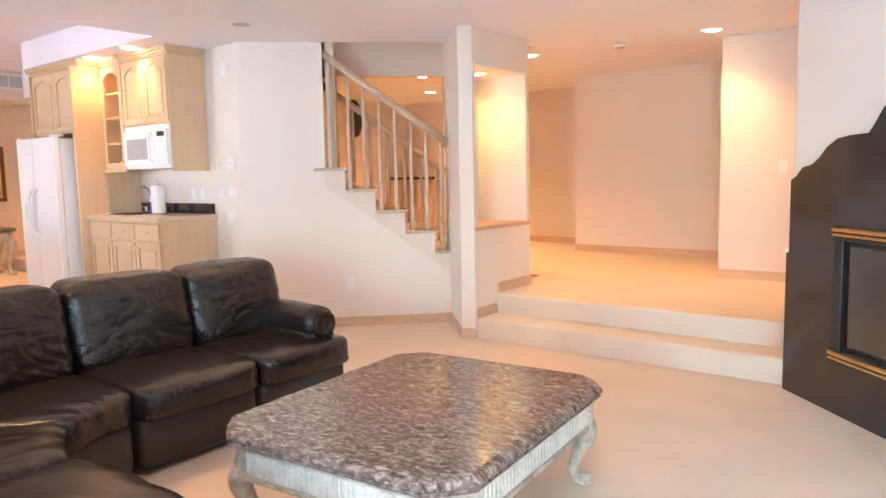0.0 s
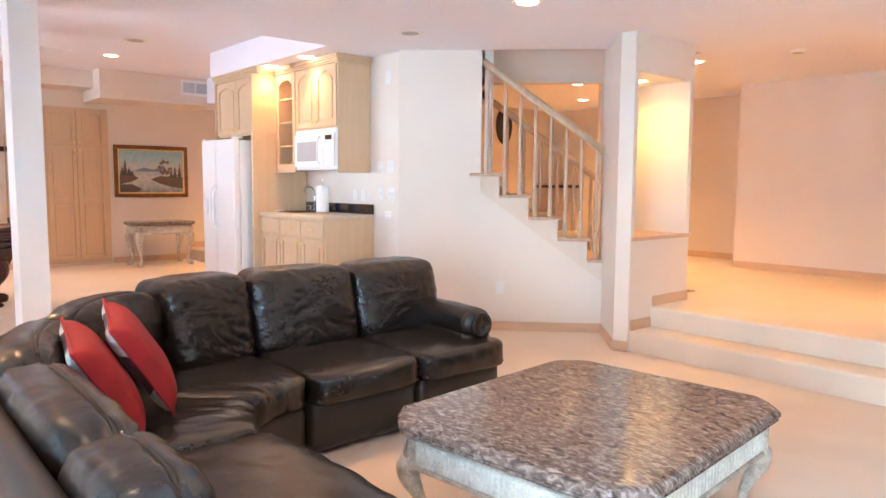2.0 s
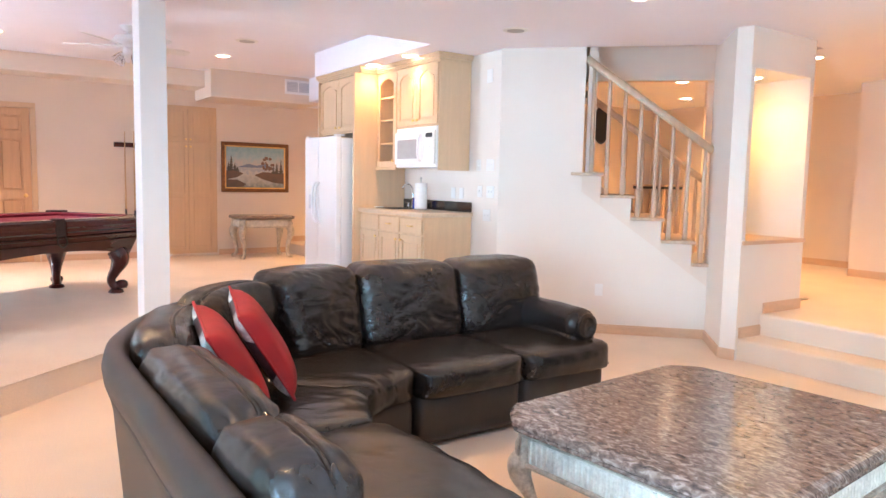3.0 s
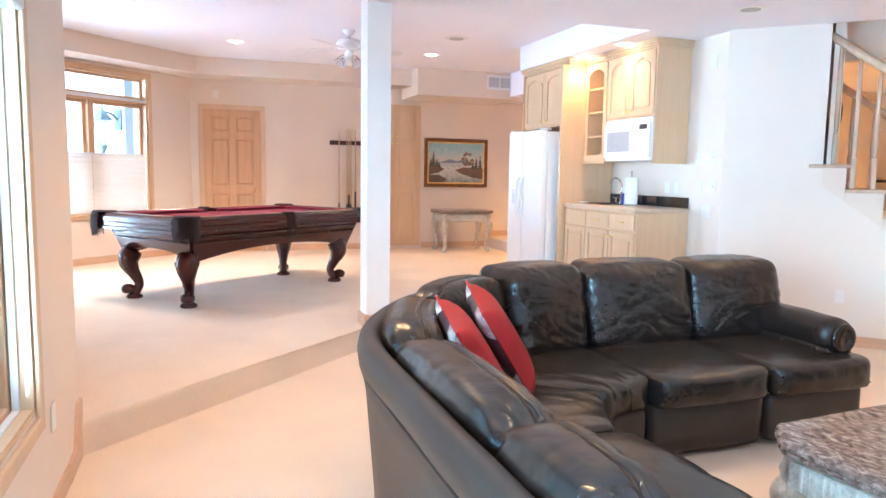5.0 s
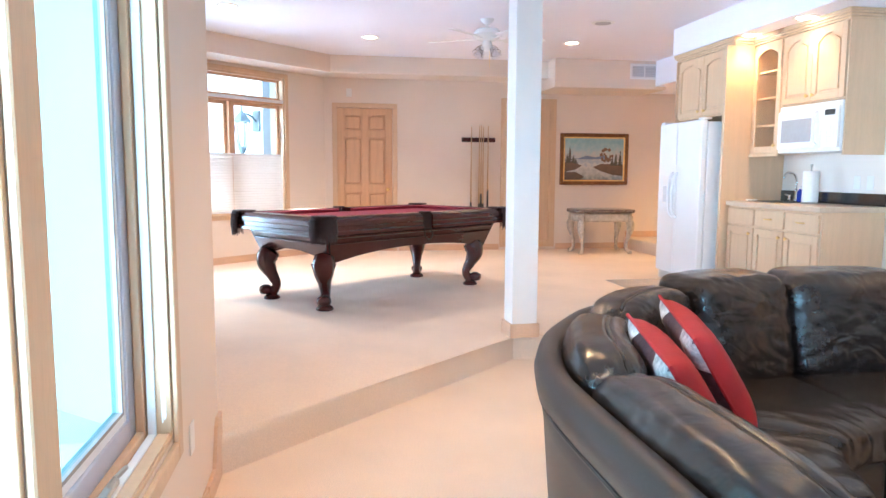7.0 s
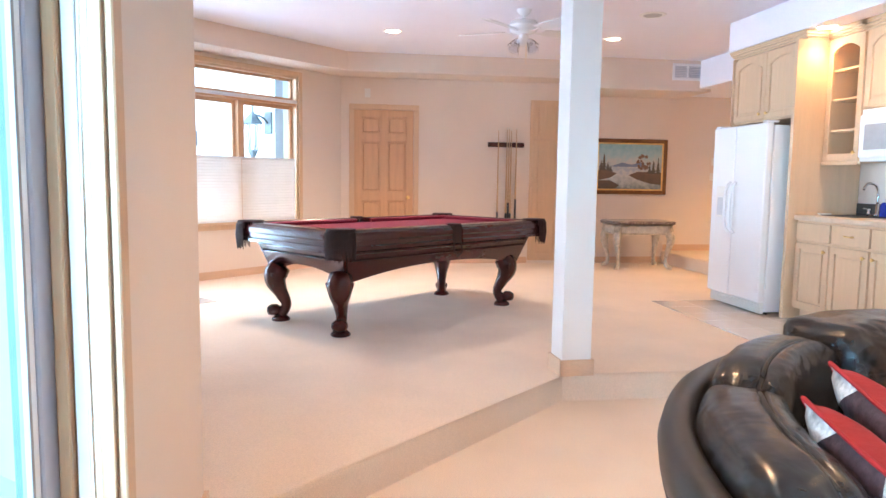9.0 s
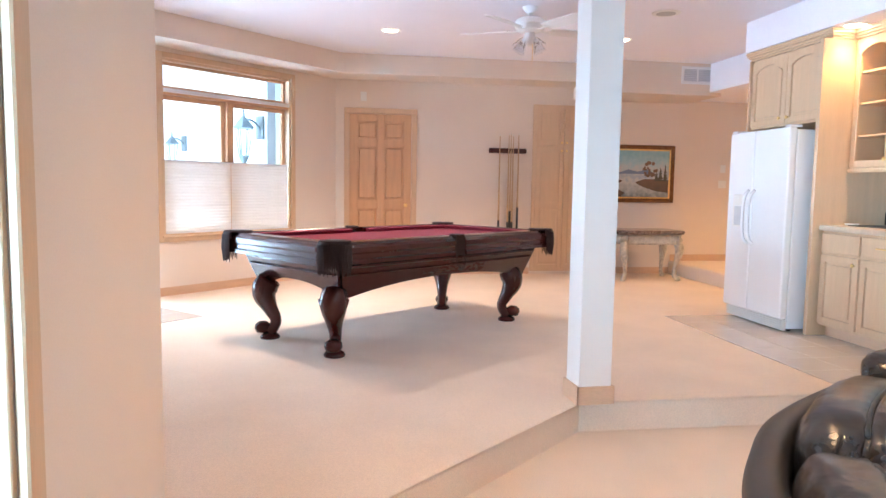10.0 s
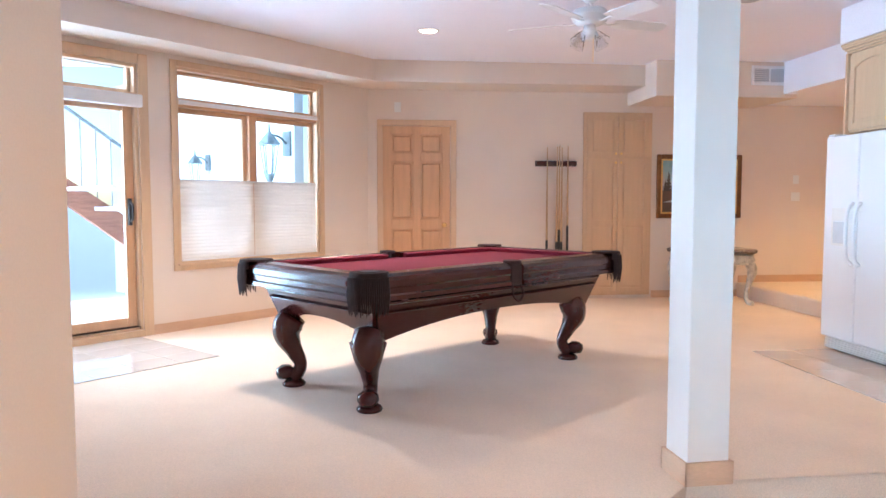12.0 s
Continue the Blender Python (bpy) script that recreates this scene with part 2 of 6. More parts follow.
def box(x0, x1, y0, y1, z0, z1, bevel=0.0, bm=None, seg=2):
    own = bmesh.new()
    v = [own.verts.new((x, y, z)) for z in (z0, z1) for y in (y0, y1) for x in (x0, x1)]
    for f in ((0, 2, 3, 1), (4, 5, 7, 6), (0, 1, 5, 4), (2, 6, 7, 3), (0, 4, 6, 2), (1, 3, 7, 5)):
        own.faces.new([v[i] for i in f])
    if bevel:
        bmesh.ops.bevel(own, geom=own.edges[:], offset=bevel, segments=seg, profile=0.5, affect="EDGES")
    return join(bm, own)


def join(bm, own, m=None):
    if m is not None:
        own.transform(m)
    if bm is None:
        return own
    me = bpy.data.meshes.new("tmp")
    own.to_mesh(me)
    own.free()
    bm.from_mesh(me)
    bpy.data.meshes.remove(me)
    return bm


def prism(poly, z0, z1, bevel=0.0, bm=None, seg=2):
    """A flat polygon in x, y raised from z0 to z1; bevel rounds its upper rim."""
    own = bmesh.new()
    lo = [own.verts.new((x, y, z0)) for x, y in poly]
    hi = [own.verts.new((x, y, z1)) for x, y in poly]
    own.faces.new(lo[::-1])
    top = own.faces.new(hi)
    n = len(poly)
    for i in range(n):
        own.faces.new((lo[i], lo[(i + 1) % n], hi[(i + 1) % n], hi[i]))
    if bevel:
        bmesh.ops.bevel(own, geom=list(top.edges), offset=bevel, segments=seg, profile=0.5, affect="EDGES")
    return join(bm, own)


def lathe(profile, seg=20, bm=None, m=None):
    """A turned body about z from (radius, height) pairs."""
    own = bmesh.new()
    rings = []
    for r, z in profile:
        rings.append([own.verts.new((r * math.cos(2 * math.pi * i / seg), r * math.sin(2 * math.pi * i / seg), z)) for i in range(seg)])
    for a, b in zip(rings, rings[1:]):
        for i in range(seg):
            own.faces.new((a[i], a[(i + 1) % seg], b[(i + 1) % seg], b[i]))
    own.faces.new(rings[0][::-1])
    own.faces.new(rings[-1])
    return join(bm, own, m)


def tube(points, radii, seg=10, bm=None, flat=1.0):
    """A rounded bar along points; radii one number or one for each point."""
    own = bmesh.new()
    pts = [Vector(p) for p in points]
    if not isinstance(radii, (list, tuple)):
        radii = [radii] * len(pts)
    radii = [float(r) for r in radii]
    rings = []
    ref = None
    for i, p in enumerate(pts):
        d = (pts[min(i + 1, len(pts) - 1)] - pts[max(i - 1, 0)]).normalized()
        if ref is None:
            ref = Vector((0, 0, 1)) if abs(d.z) < 0.9 else Vector((1, 0, 0))
        a = d.cross(ref).normalized()
        b = a.cross(d).normalized()
        ref = b
        rings.append([own.verts.new(p + radii[i] * (a * math.cos(2 * math.pi * k / seg) + b * flat * math.sin(2 * math.pi * k / seg))) for k in range(seg)])
    for a, b in zip(rings, rings[1:]):
        for k in range(seg):
            own.faces.new((a[k], a[(k + 1) % seg], b[(k + 1) % seg], b[k]))
    own.faces.new(rings[0][::-1])
    own.faces.new(rings[-1])
    return join(bm, own)


def curve_pts(ctrl, n=24):
    """Points on a smooth line through ctrl."""
    c = [Vector(p) for p in ctrl]
    c = [2 * c[0] - c[1]] + c + [2 * c[-1] - c[-2]]
    out = []
    segs = len(c) - 3
    for i in range(n + 1):
        u = i / n * segs
        k = min(int(u), segs - 1)
        f = u - k
        p0, p1, p2, p3 = c[k:k + 4]
        out.append(0.5 * (2 * p1 + (p2 - p0) * f + (2 * p0 - 5 * p1 + 4 * p2 - p3) * f * f + (3 * p1 - p0 - 3 * p2 + p3) * f ** 3))
    return out


def wall_mesh(length, z0, z1, thick, holes=()):
    """A wall along local x from 0 to length, its room face at y = 0 and its body towards -y, with openings (x0, x1, z0, z1)."""
    us = sorted({0, length, *[u for h in holes for u in h[:2]]})
    zs = sorted({z0, z1, *[z for h in holes for z in h[2:]]})
    bm = bmesh.new()
    solid = {}
    for i in range(len(us) - 1):
        for j in range(len(zs) - 1):
            cu, cz = (us[i] + us[i + 1]) / 2, (zs[j] + zs[j + 1]) / 2
            solid[i, j] = not any(h[0] < cu < h[1] and h[2] < cz < h[3] for h in holes)
    def quad(*p):
        bm.faces.new([bm.verts.new(q) for q in p])
    for (i, j), s in solid.items():
        if not s:
            continue
        a, b, c, d = us[i], us[i + 1], zs[j], zs[j + 1]
        quad((a, 0, c), (b, 0, c), (b, 0, d), (a, 0, d))
        quad((a, -thick, c), (a, -thick, d), (b, -thick, d), (b, -thick, c))
        if not solid.get((i - 1, j)):
            quad((a, 0, c), (a, 0, d), (a, -thick, d), (a, -thick, c))
        if not solid.get((i + 1, j)):
            quad((b, 0, c), (b, -thick, c), (b, -thick, d), (b, 0, d))
        if not solid.get((i, j - 1)):
            quad((a, 0, c), (a, -thick, c), (b, -thick, c), (b, 0, c))
        if not solid.get((i, j + 1)):
            quad((a, 0, d), (b, 0, d), (b, -thick, d), (a, -thick, d))
    bmesh.ops.remove_doubles(bm, verts=bm.verts, dist=1e-5)
    return bm


def along(p0, p1, z=0.0):
    """The pose whose x runs from p0 to p1 and whose y points to the left of that way."""
    a = math.degrees(math.atan2(p1[1] - p0[1], p1[0] - p0[0]))
    return pose(p0[0], p0[1], z, 0, 0, a)


def wall(name, p0, p1, z0, z1, thick=0.14, holes=(), label="", material=None):
    """A wall from p0 to p1; the room lies to the left of that way."""
    ob = struct(name, wall_mesh((Vector(p1) - Vector(p0)).length, z0, z1, thick, holes), material or WALL, label)
    ob.matrix_world = along(p0, p1)
    return ob


def baseboard(p0, p1, z, h=0.09, t=0.014, label="pale stained wooden baseboard along the wall"):
    n = (Vector(p1) - Vector(p0)).length
    bm = box(0, n, 0.001, t, 0, h - 0.012)
    box(0, n, 0.001, t * 0.6, h - 0.012, h, 0.0, bm)
    ob = struct("baseboard", bm, TRIM, label)
    ob.matrix_world = along(p0, p1, z)
    return ob


# ---- setting: floors ----
struct("floor", box(-6.2, 2.6, -0.9, 6.2, -0.2, 0.0), CARPET, "cream wall-to-wall carpet of the sunken sitting area")
bm = prism([(-3.79, -0.735), (-3.79, -4.9), (-6.2, -5.5), (-11.4, -0.3), (-11.4, 4.5), (-5.52, 4.5), (-5.52, 1.09)], 0.0, UP, 0.03, seg=4)
struct("floor_raised", bm, CARPET, "cream carpet of the raised games area with a rounded step edge")
struct("floor_hall", prism([(-11.4, 4.42), (-8.2, 4.42), (-8.2, 7.4), (-11.4, 7.4)], 0.0, LAND, 0.03, seg=4), CARPET, "cream carpeted step up into the hall")
struct("step_lower", prism([(-3.42, 5.2), (-0.6, 5.2), (-0.6, 5.7), (-3.42, 5.7)], 0.0, 0.18, 0.028, seg=4), CARPET, "cream carpeted lower step to the landing")
struct("floor_landing", prism([(-3.42, 5.5), (-0.6, 5.5), (-0.6, 7.6), (-1.7, 7.6), (-1.7, 9.2), (-4.25, 9.2), (-4.25, 10.4), (-8.2, 10.4), (-8.2, 6.0), (-4.9, 6.0), (-4.2, 6.7), (-3.42, 6.7)], 0.0, LAND, 0.028, seg=4), CARPET,
       "cream carpet of the upper landing")

# ---- setting: walls ----
C45 = math.sqrt(0.5)
NEAR_Y = -0.74
WIN_X = [(-2.95, -1.97), (-1.87, -0.89), (-0.79, 0.19), (0.6, 2.3)]
wall("wall_south", (-3.83, NEAR_Y), (2.5, NEAR_Y), 0.0, HI, 0.16,
     [(a + 3.83, b + 3.83, 0.50, 2.12) for a, b in WIN_X], "beige painted wall with tall casement windows")
wall("wall_end", (-6.4, -3.9), (-3.84, NEAR_Y - 0.17), 0.0, HI, 0.10, (), "beige painted wall of the games area")
wall("wall_end_corner", (-6.75, -4.68), (-6.4, -3.92), 0.0, HI, 0.10, (), "beige painted wall of the games area")
# added white panel on the outer face, so the near window looks bright
BRIGHT_PANEL = mat("bright_outer_panel", (0.84, 0.87, 0.88), 0.8, vary=0.03, scale=3, bump=0.1, bump_scale=40)
wall("wall_outer_panel", (-3.76, NEAR_Y - 0.20), (-6.34, -3.97), -0.25, 3.3, 0.04, (), "white outside panel added to brighten the near window view", BRIGHT_PANEL)
W0, W1 = (-11.2, -0.27), (-6.2, -5.27)
wall("wall_window", W0, W1, 0.0, HI, 0.16, [(0.79, 2.52, 0.80, 2.64), (2.88, 4.70, 0.24, 2.60)], "beige painted wall with a window and a sliding door")
wall("wall_back", (-11.18, 7.4), (-11.18, -0.30), 0.0, HI, 0.14, [(7.4 - 0.71, 7.4 + 0.11, UP, 2.31)], "beige painted back wall of the games area")
wall("wall_kitchen", (-5.25, 4.28), (-8.42, 4.28), 0.0, HI, 0.12, (), "cream painted kitchen wall", CREAM)
K0, K1 = (-3.86, 5.64), (-5.25, 4.25)
U_OP = (K0[0] + 4.69) / C45      # far side of the stair opening along the wall
# the stair wall's lower part follows the flight
bm = bmesh.new()
L = (Vector(K1) - Vector(K0)).length
poly = [(0, 0), (L, 0), (L, LO), (U_OP, LO), (U_OP, 1.35), (0.0, 0.495)]
own = prism(poly, 0, 0.1)
own.transform(Matrix(((1, 0, 0, 0), (0, 0, -1, 0), (0, 1, 0, 0), (0, 0, 0, 1))))
struct("wall_stair", own, CREAM, "cream painted stair wall with a sloping top edge").matrix_world = along(K0, K1)
wall("wall_hall_back", (-8.3, 7.3), (-11.2, 7.3), 0.0, HI, 0.12, (), "beige hall wall")
wall("wall_hall_side", (-8.42, 4.28), (-8.42, 7.3), 0.0, HI, 0.12, (), "beige hall wall")
wall("wall_landing_back", (-1.7, 9.0), (-4.23, 9.0), 0.2, 3.0, 0.14, (), "warm beige landing wall")
wall("wall_landing_far", (-4.2, 9.9), (-8.2, 9.9), 0.2, 3.0, 0.14, (), "warm beige wall of the passage")
wall("wall_landing_return", (-1.837, 7.565), (-1.837, 8.998), 0.2, 3.0, 0.13, (), "warm beige landing wall")
wall("wall_landing_side", (0.6, 7.42), (-1.84, 7.42), 0.2, 3.0, 0.14, (), "warm beige landing wall with a light switch")
wall("wall_fireplace", (2.6, 1.84), (-0.72, 5.16), 0.0, HI, 0.3, (), "cream chimney breast set across the corner", CREAM)
wall("wall_landing_right", (-0.66, 5.3), (-0.66, 7.42), 0.2, 3.0, 0.1, (), "warm beige landing wall")
wall("wall_east", (2.5, NEAR_Y - 0.1), (2.5, 2.2), 0.0, HI, 0.14, (), "beige painted wall")
wall("wall_passage_west", (-8.1, 10.0), (-8.1, 4.4), 0.2, 3.2, 0.1, (), "warm beige wall of the passage")

# column with a lit niche beside the steps
X0, YF = -3.235, 6.10
COLUMN = [(-3.36, 5.14), (-3.86, 5.64), (-4.0, 5.78), (-4.0, YF), (X0, YF), (X0, 5.17)]
bm = prism(COLUMN, 0.0, 0.95)
niche = struct("wall_niche", bm, CREAM, "cream column with a lit display niche")
part("header", prism(COLUMN, 2.37, 2.80), CREAM, niche)
bm = prism([(-3.36, 5.14), (-3.86, 5.64), (-3.83, 5.67), (-3.36, 5.20), (X0, 5.22), (X0, 5.17)], 0.95, 2.37)
part("front_wall", bm, CREAM, niche)
bm = prism([(-3.83, 5.671), (-3.861, 5.641), (-4.0, 5.78), (-4.0, YF), (-3.78, YF), (-3.78, 5.671)], 0.95, 2.37)
part("inner_wall", bm, CREAM, niche)
part("side_wall", box(-3.78, X0, YF - 0.06, YF, 0.95, 2.37), CREAM, niche)
struct("trim", prism([(X0 + 0.02, 5.17), (X0 + 0.02, YF - 0.005), (-3.78, YF - 0.062), (-3.78, 5.68), (-3.36, 5.24)], 0.951, 0.985, 0.006), TRIM, "wooden sill of the lit niche")

# ---- setting: ceilings ----
struct("ceiling", box(-11.4, 2.7, -5.6, 7.4, HI, HI + 0.1), CEIL, "white textured ceiling")
struct("ceiling_low", prism([(2.7, -0.95), (2.7, 6.63), (-3.38, 6.63), (-3.38, 6.12), (-5.23, 4.27), (-5.23, 4.5), (-8.19, 4.5), (-8.19, 3.62), (-5.52, 3.62), (-5.52, 1.22), (-3.83, -0.72), (-3.83, -0.95)], LO, HI - 0.003),
       CEIL, "white lowered ceiling over sitting area, kitchen and stairs")
struct("ceiling_landing", box(-8.3, 0.7, 6.633, 10.4, 2.72, 2.979), CEIL, "white ceiling of the landing")
struct("ceiling_hall", box(-11.4, -8.403, 4.44, 7.4, 2.62, HI - 0.003), CEIL, "white lowered ceiling of the hall")
# soffits round the raised ceiling
bm = prism([(-11.3, -0.4), (-6.2, -5.5), (-5.6, -5.2), (-10.62, -0.20), (-10.62, 2.93), (-11.3, 2.93)], 2.74, HI - 0.002)
struct("ceiling_soffit", bm, WALL, "beige soffit round the raised ceiling")
struct("ceiling_soffit_duct", box(-11.3, -10.3, 2.93, 4.6, 2.58, HI - 0.002), WALL, "beige duct soffit with a vent")

# ---- setting: pillar ----
bm = box(-0.095, 0.095, -0.095, 0.095, 0, HI - UP - 0.001, 0.004)
ob = struct("pillar", bm, mat("pillar_paint", (0.80, 0.78, 0.76), 0.6, vary=0.03, scale=3, bump=0.06, bump_scale=200), "white square pillar on the step edge")
ob.matrix_world = pose(-5.55, 1.15, UP, 0, 0, 3)
bm = bmesh.new()
for a in range(4):
    own = box(-0.11, 0.11, 0.096, 0.11, 0, 0.10)
    join(bm, own, pose(0, 0, 0, 0, 0, 90 * a))
ob = struct("pillar_trim", bm, TRIM, "pale wooden skirting round the pillar")
ob.matrix_world = pose(-5.55, 1.15, UP + 0.001, 0, 0, 3)

# ---- setting: baseboards ----
for p0, p1, z in (((-11.18, 2.36), (-11.18, 0.80), UP), ((-11.18, 4.42), (-11.18, 3.28), UP), ((-11.18, 7.2), (-11.18, 4.44), LAND),
                  ((-11.18, -0.18), (-11.18, -0.27), UP), (W0, (-9.21, -2.26), UP), ((-3.48, NEAR_Y), (2.4, NEAR_Y), 0.0),
                  ((-3.86, 5.64), (-5.25, 4.25), 0.0), ((-3.36, 5.14), (-3.86, 5.64), 0.0), ((X0, 5.17), (-3.36, 5.14), 0.0), ((X0, 5.5), (X0, 5.20), 0.18), ((X0, YF), (X0, 5.53), LAND),
                  ((-1.84, 9.0), (-4.23, 9.0), LAND), ((-4.2, 9.9), (-8.0, 9.9), LAND), ((-0.7, 7.42), (-1.84, 7.42), LAND)):
    baseboard(p0, p1, z)
bm = prism([(0.0, 0.0), (0.35, 0.0), (0.35, 0.088), (0.19, 0.095), (0.115, 0.26), (0.08, UP + 0.105), (0.0, UP + 0.105)], 0.001, 0.017)
bm.transform(Matrix(((1, 0, 0, 0), (0, 0, 1, 0), (0, 1, 0, 0), (0, 0, 0, 1))))
struct("trim", bm, TRIM, "wooden skirting stepping up at the wall end").matrix_world = pose(-3.832, NEAR_Y, 0.0)
struct("trim", box(-3.848, -3.832, NEAR_Y - 0.16, NEAR_Y + 0.016, UP + 0.001, UP + 0.104, 0.003), TRIM, "wooden skirting on the wall end")


# ---- windows and doors ----
def slab(poly, y0, y1, bevel=0.0, bm=None):
    """A polygon in x, z given thickness from y0 to y1."""
    own = prism(poly, y0, y1)
    own.transform(Matrix(((1, 0, 0, 0), (0, 0, 1, 0), (0, 1, 0, 0), (0, 0, 0, 1))))
    if bevel:
        bmesh.ops.bevel(own, geom=own.edges[:], offset=bevel, segments=1, affect="EDGES")
    return join(bm, own)


def frame_bars(x0, x1, z0, z1, w, y0, y1, bevel=0.003, bm=None, wb=None):
    """Four bars round an opening; w is their width inside the given rim."""
    wb = wb or w
    bm = box(x0, x0 + w, y0, y1, z0, z1, bevel, bm, 1)
    box(x1 - w, x1, y0, y1, z0, z1, bevel, bm, 1)
    box(x0 + w, x1 - w, y0, y1, z1 - w, z1, bevel, bm, 1)
    return box(x0 + w, x1 - w, y0, y1, z0, z0 + wb, bevel, bm, 1)


def pane(name, x0, x1, z0, z1, y, parent, material=PANE):
    ob = part(name, box(x0, x1, y - 0.004, y + 0.004, z0, z1), material, parent)
    ob.visible_shadow = False
    return ob


def window_root(name, m, label):
    ob = new(name)
    ob.matrix_world = m
    return tagged(ob, label, "", "", "structure")


WHITE_TRACK = mat("white_vinyl", (0.80, 0.80, 0.80), 0.4, vary=0.02, scale=10)
CLAD_SASH = mat("blue_grey_clad_sash", (0.50, 0.52, 0.60), 0.4, vary=0.04, scale=10)
GREY_SEAL = mat("grey_seal", (0.34, 0.31, 0.30), 0.5, vary=0.1, scale=10)
# casement windows in the south wall
for k, (a, b) in enumerate(WIN_X):
    w = window_root("window_%d" % (k + 1), pose(a, NEAR_Y, 0), "tall wooden casement window with white tracks")
    n = b - a
    part("casing", frame_bars(-0.055, n + 0.055, 0.43, 2.18, 0.06, 0.001, 0.02, 0.004), MAPLE, w)
    part("window_frame", frame_bars(0, n, 0.50, 2.12, 0.018, -0.155, 0.0, 0.002), MAPLE, w)
    part("track", frame_bars(0.018, n - 0.018, 0.518, 2.10, 0.012, -0.07, -0.045, 0.001), WHITE_TRACK, w)
    part("stop", frame_bars(0.018, n - 0.018, 0.518, 2.10, 0.03, -0.10, -0.075, 0.003), PINE, w)
    part("sash", frame_bars(0.03, n - 0.03, 0.53, 2.09, 0.075, -0.145, -0.105, 0.004), CLAD_SASH, w, "blue-grey clad casement sash")
    part("sash_bead", frame_bars(0.104, n - 0.104, 0.604, 2.016, 0.03, -0.14, -0.112, 0.003), WHITE_TRACK, w)
    part("seal", frame_bars(0.133, n - 0.133, 0.633, 1.987, 0.012, -0.142, -0.110, 0.001), GREY_SEAL, w)
    pane("pane", 0.14, n - 0.14, 0.64, 1.98, -0.125, w, TINTED)
    part("window_sill", box(0.019, n - 0.019, -0.044, -0.004, 0.5185, 0.527, 0.002), MAPLE, w)
    bm = box(n / 2 - 0.09, n / 2 + 0.03, -0.075, -0.05, 0.532, 0.552, 0.006)
    tube([(n / 2 - 0.03, -0.06, 0.552), (n / 2 - 0.03, -0.045, 0.575), (n / 2 - 0.11, -0.04, 0.57)], 0.007, 8, bm)
    part("crank", bm, STEEL, w, "folding metal window crank")
    part("headrail", box(0.02, n - 0.02, -0.06, 0.03, 1.93, 2.10, 0.012), WHITE_TRACK, w, "white raised blind at the window head")
    bm = bmesh.new()
    for dx in (0.15, 0.165, 0.19):
        tube(curve_pts([(dx, 0.02, 1.95), (dx + 0.005, 0.015, 1.2), (dx - 0.01, 0.012, 0.62)], 8), 0.0018, 5, bm)
    part("cord", bm, WHITE_TRACK, w, "white blind cords")

_n = BLIND.node_tree
_t = _n.nodes.new("ShaderNodeBsdfTranslucent")
_t.inputs[0].default_value = (0.9, 0.86, 0.80, 1)
_m = _n.nodes.new("ShaderNodeMixShader")
_m.inputs[0].default_value = 0.12
_o = _n.nodes["Material Output"]
_n.links.new(_n.nodes["Principled BSDF"].outputs[0], _m.inputs[1])
_n.links.new(_t.outputs[0], _m.inputs[2])
_n.links.new(_m.outputs[0], _o.inputs[0])
# window beside the sliding door
MW = along(W0, W1)
w = window_root("window_5", MW, "wooden window with a transom and half-lowered white shades")
part("casing", frame_bars(0.735, 2.575, 0.745, 2.695, 0.06, 0.001, 0.02, 0.004), MAPLE, w)
part("window_frame", frame_bars(0.79, 2.52, 0.80, 2.64, 0.03, -0.14, 0.0, 0.003), MAPLE, w)
part("mullion", box(0.82, 2.49, -0.13, -0.01, 2.27, 2.34, 0.004), PINE, w)
part("mullion", box(1.615, 1.695, -0.13, -0.03, 0.83, 2.27, 0.004), PINE, w)
part("sash", frame_bars(0.82, 2.49, 2.34, 2.61, 0.03, -0.12, -0.08, 0.003), PINE, w)
for a, b in ((0.82, 1.615), (1.695, 2.49)):
    part("sash", frame_bars(a, b, 0.83, 2.27, 0.045, -0.12, -0.08, 0.004), PINE, w)
    pane("pane", a + 0.045, b - 0.045, 0.87, 2.225, -0.10, w)
pane("pane", 0.85, 2.46, 2.37, 2.58, -0.10, w)
part("headrail", box(0.82, 2.49, -0.02, 0.012, 2.295, 2.335, 0.004), WHITE_TRACK, w)
part("window_sill", box(0.77, 2.54, -0.02, 0.04, 0.79, 0.815, 0.006), MAPLE, w)
for a, b in ((0.83, 1.652), (1.657, 2.48)):
    bm = bmesh.new()
    n = 22
    z0, z1 = 0.845, 1.585
    pts = [(-0.028 + (0.004 if i % 2 else 0.0), z0 + (z1 - z0) * i / (2 * n)) for i in range(2 * n + 1)]
    f0 = [bm.verts.new((a, y, z)) for y, z in pts]
    f1 = [bm.verts.new((b, y, z)) for y, z in pts]
    for i in range(2 * n):
        bm.faces.new((f0[i], f1[i], f1[i + 1], f0[i + 1]))
    me = part("shade", bm, BLIND, w, "white pleated cellular shade")
    part("shade_rail", box(a, b, -0.04, -0.006, 1.585, 1.602, 0.003), WHITE_TRACK, w)
    part("shade_rail", box(a, b, -0.04, -0.006, 0.82, 0.845, 0.003), WHITE_TRACK, w)

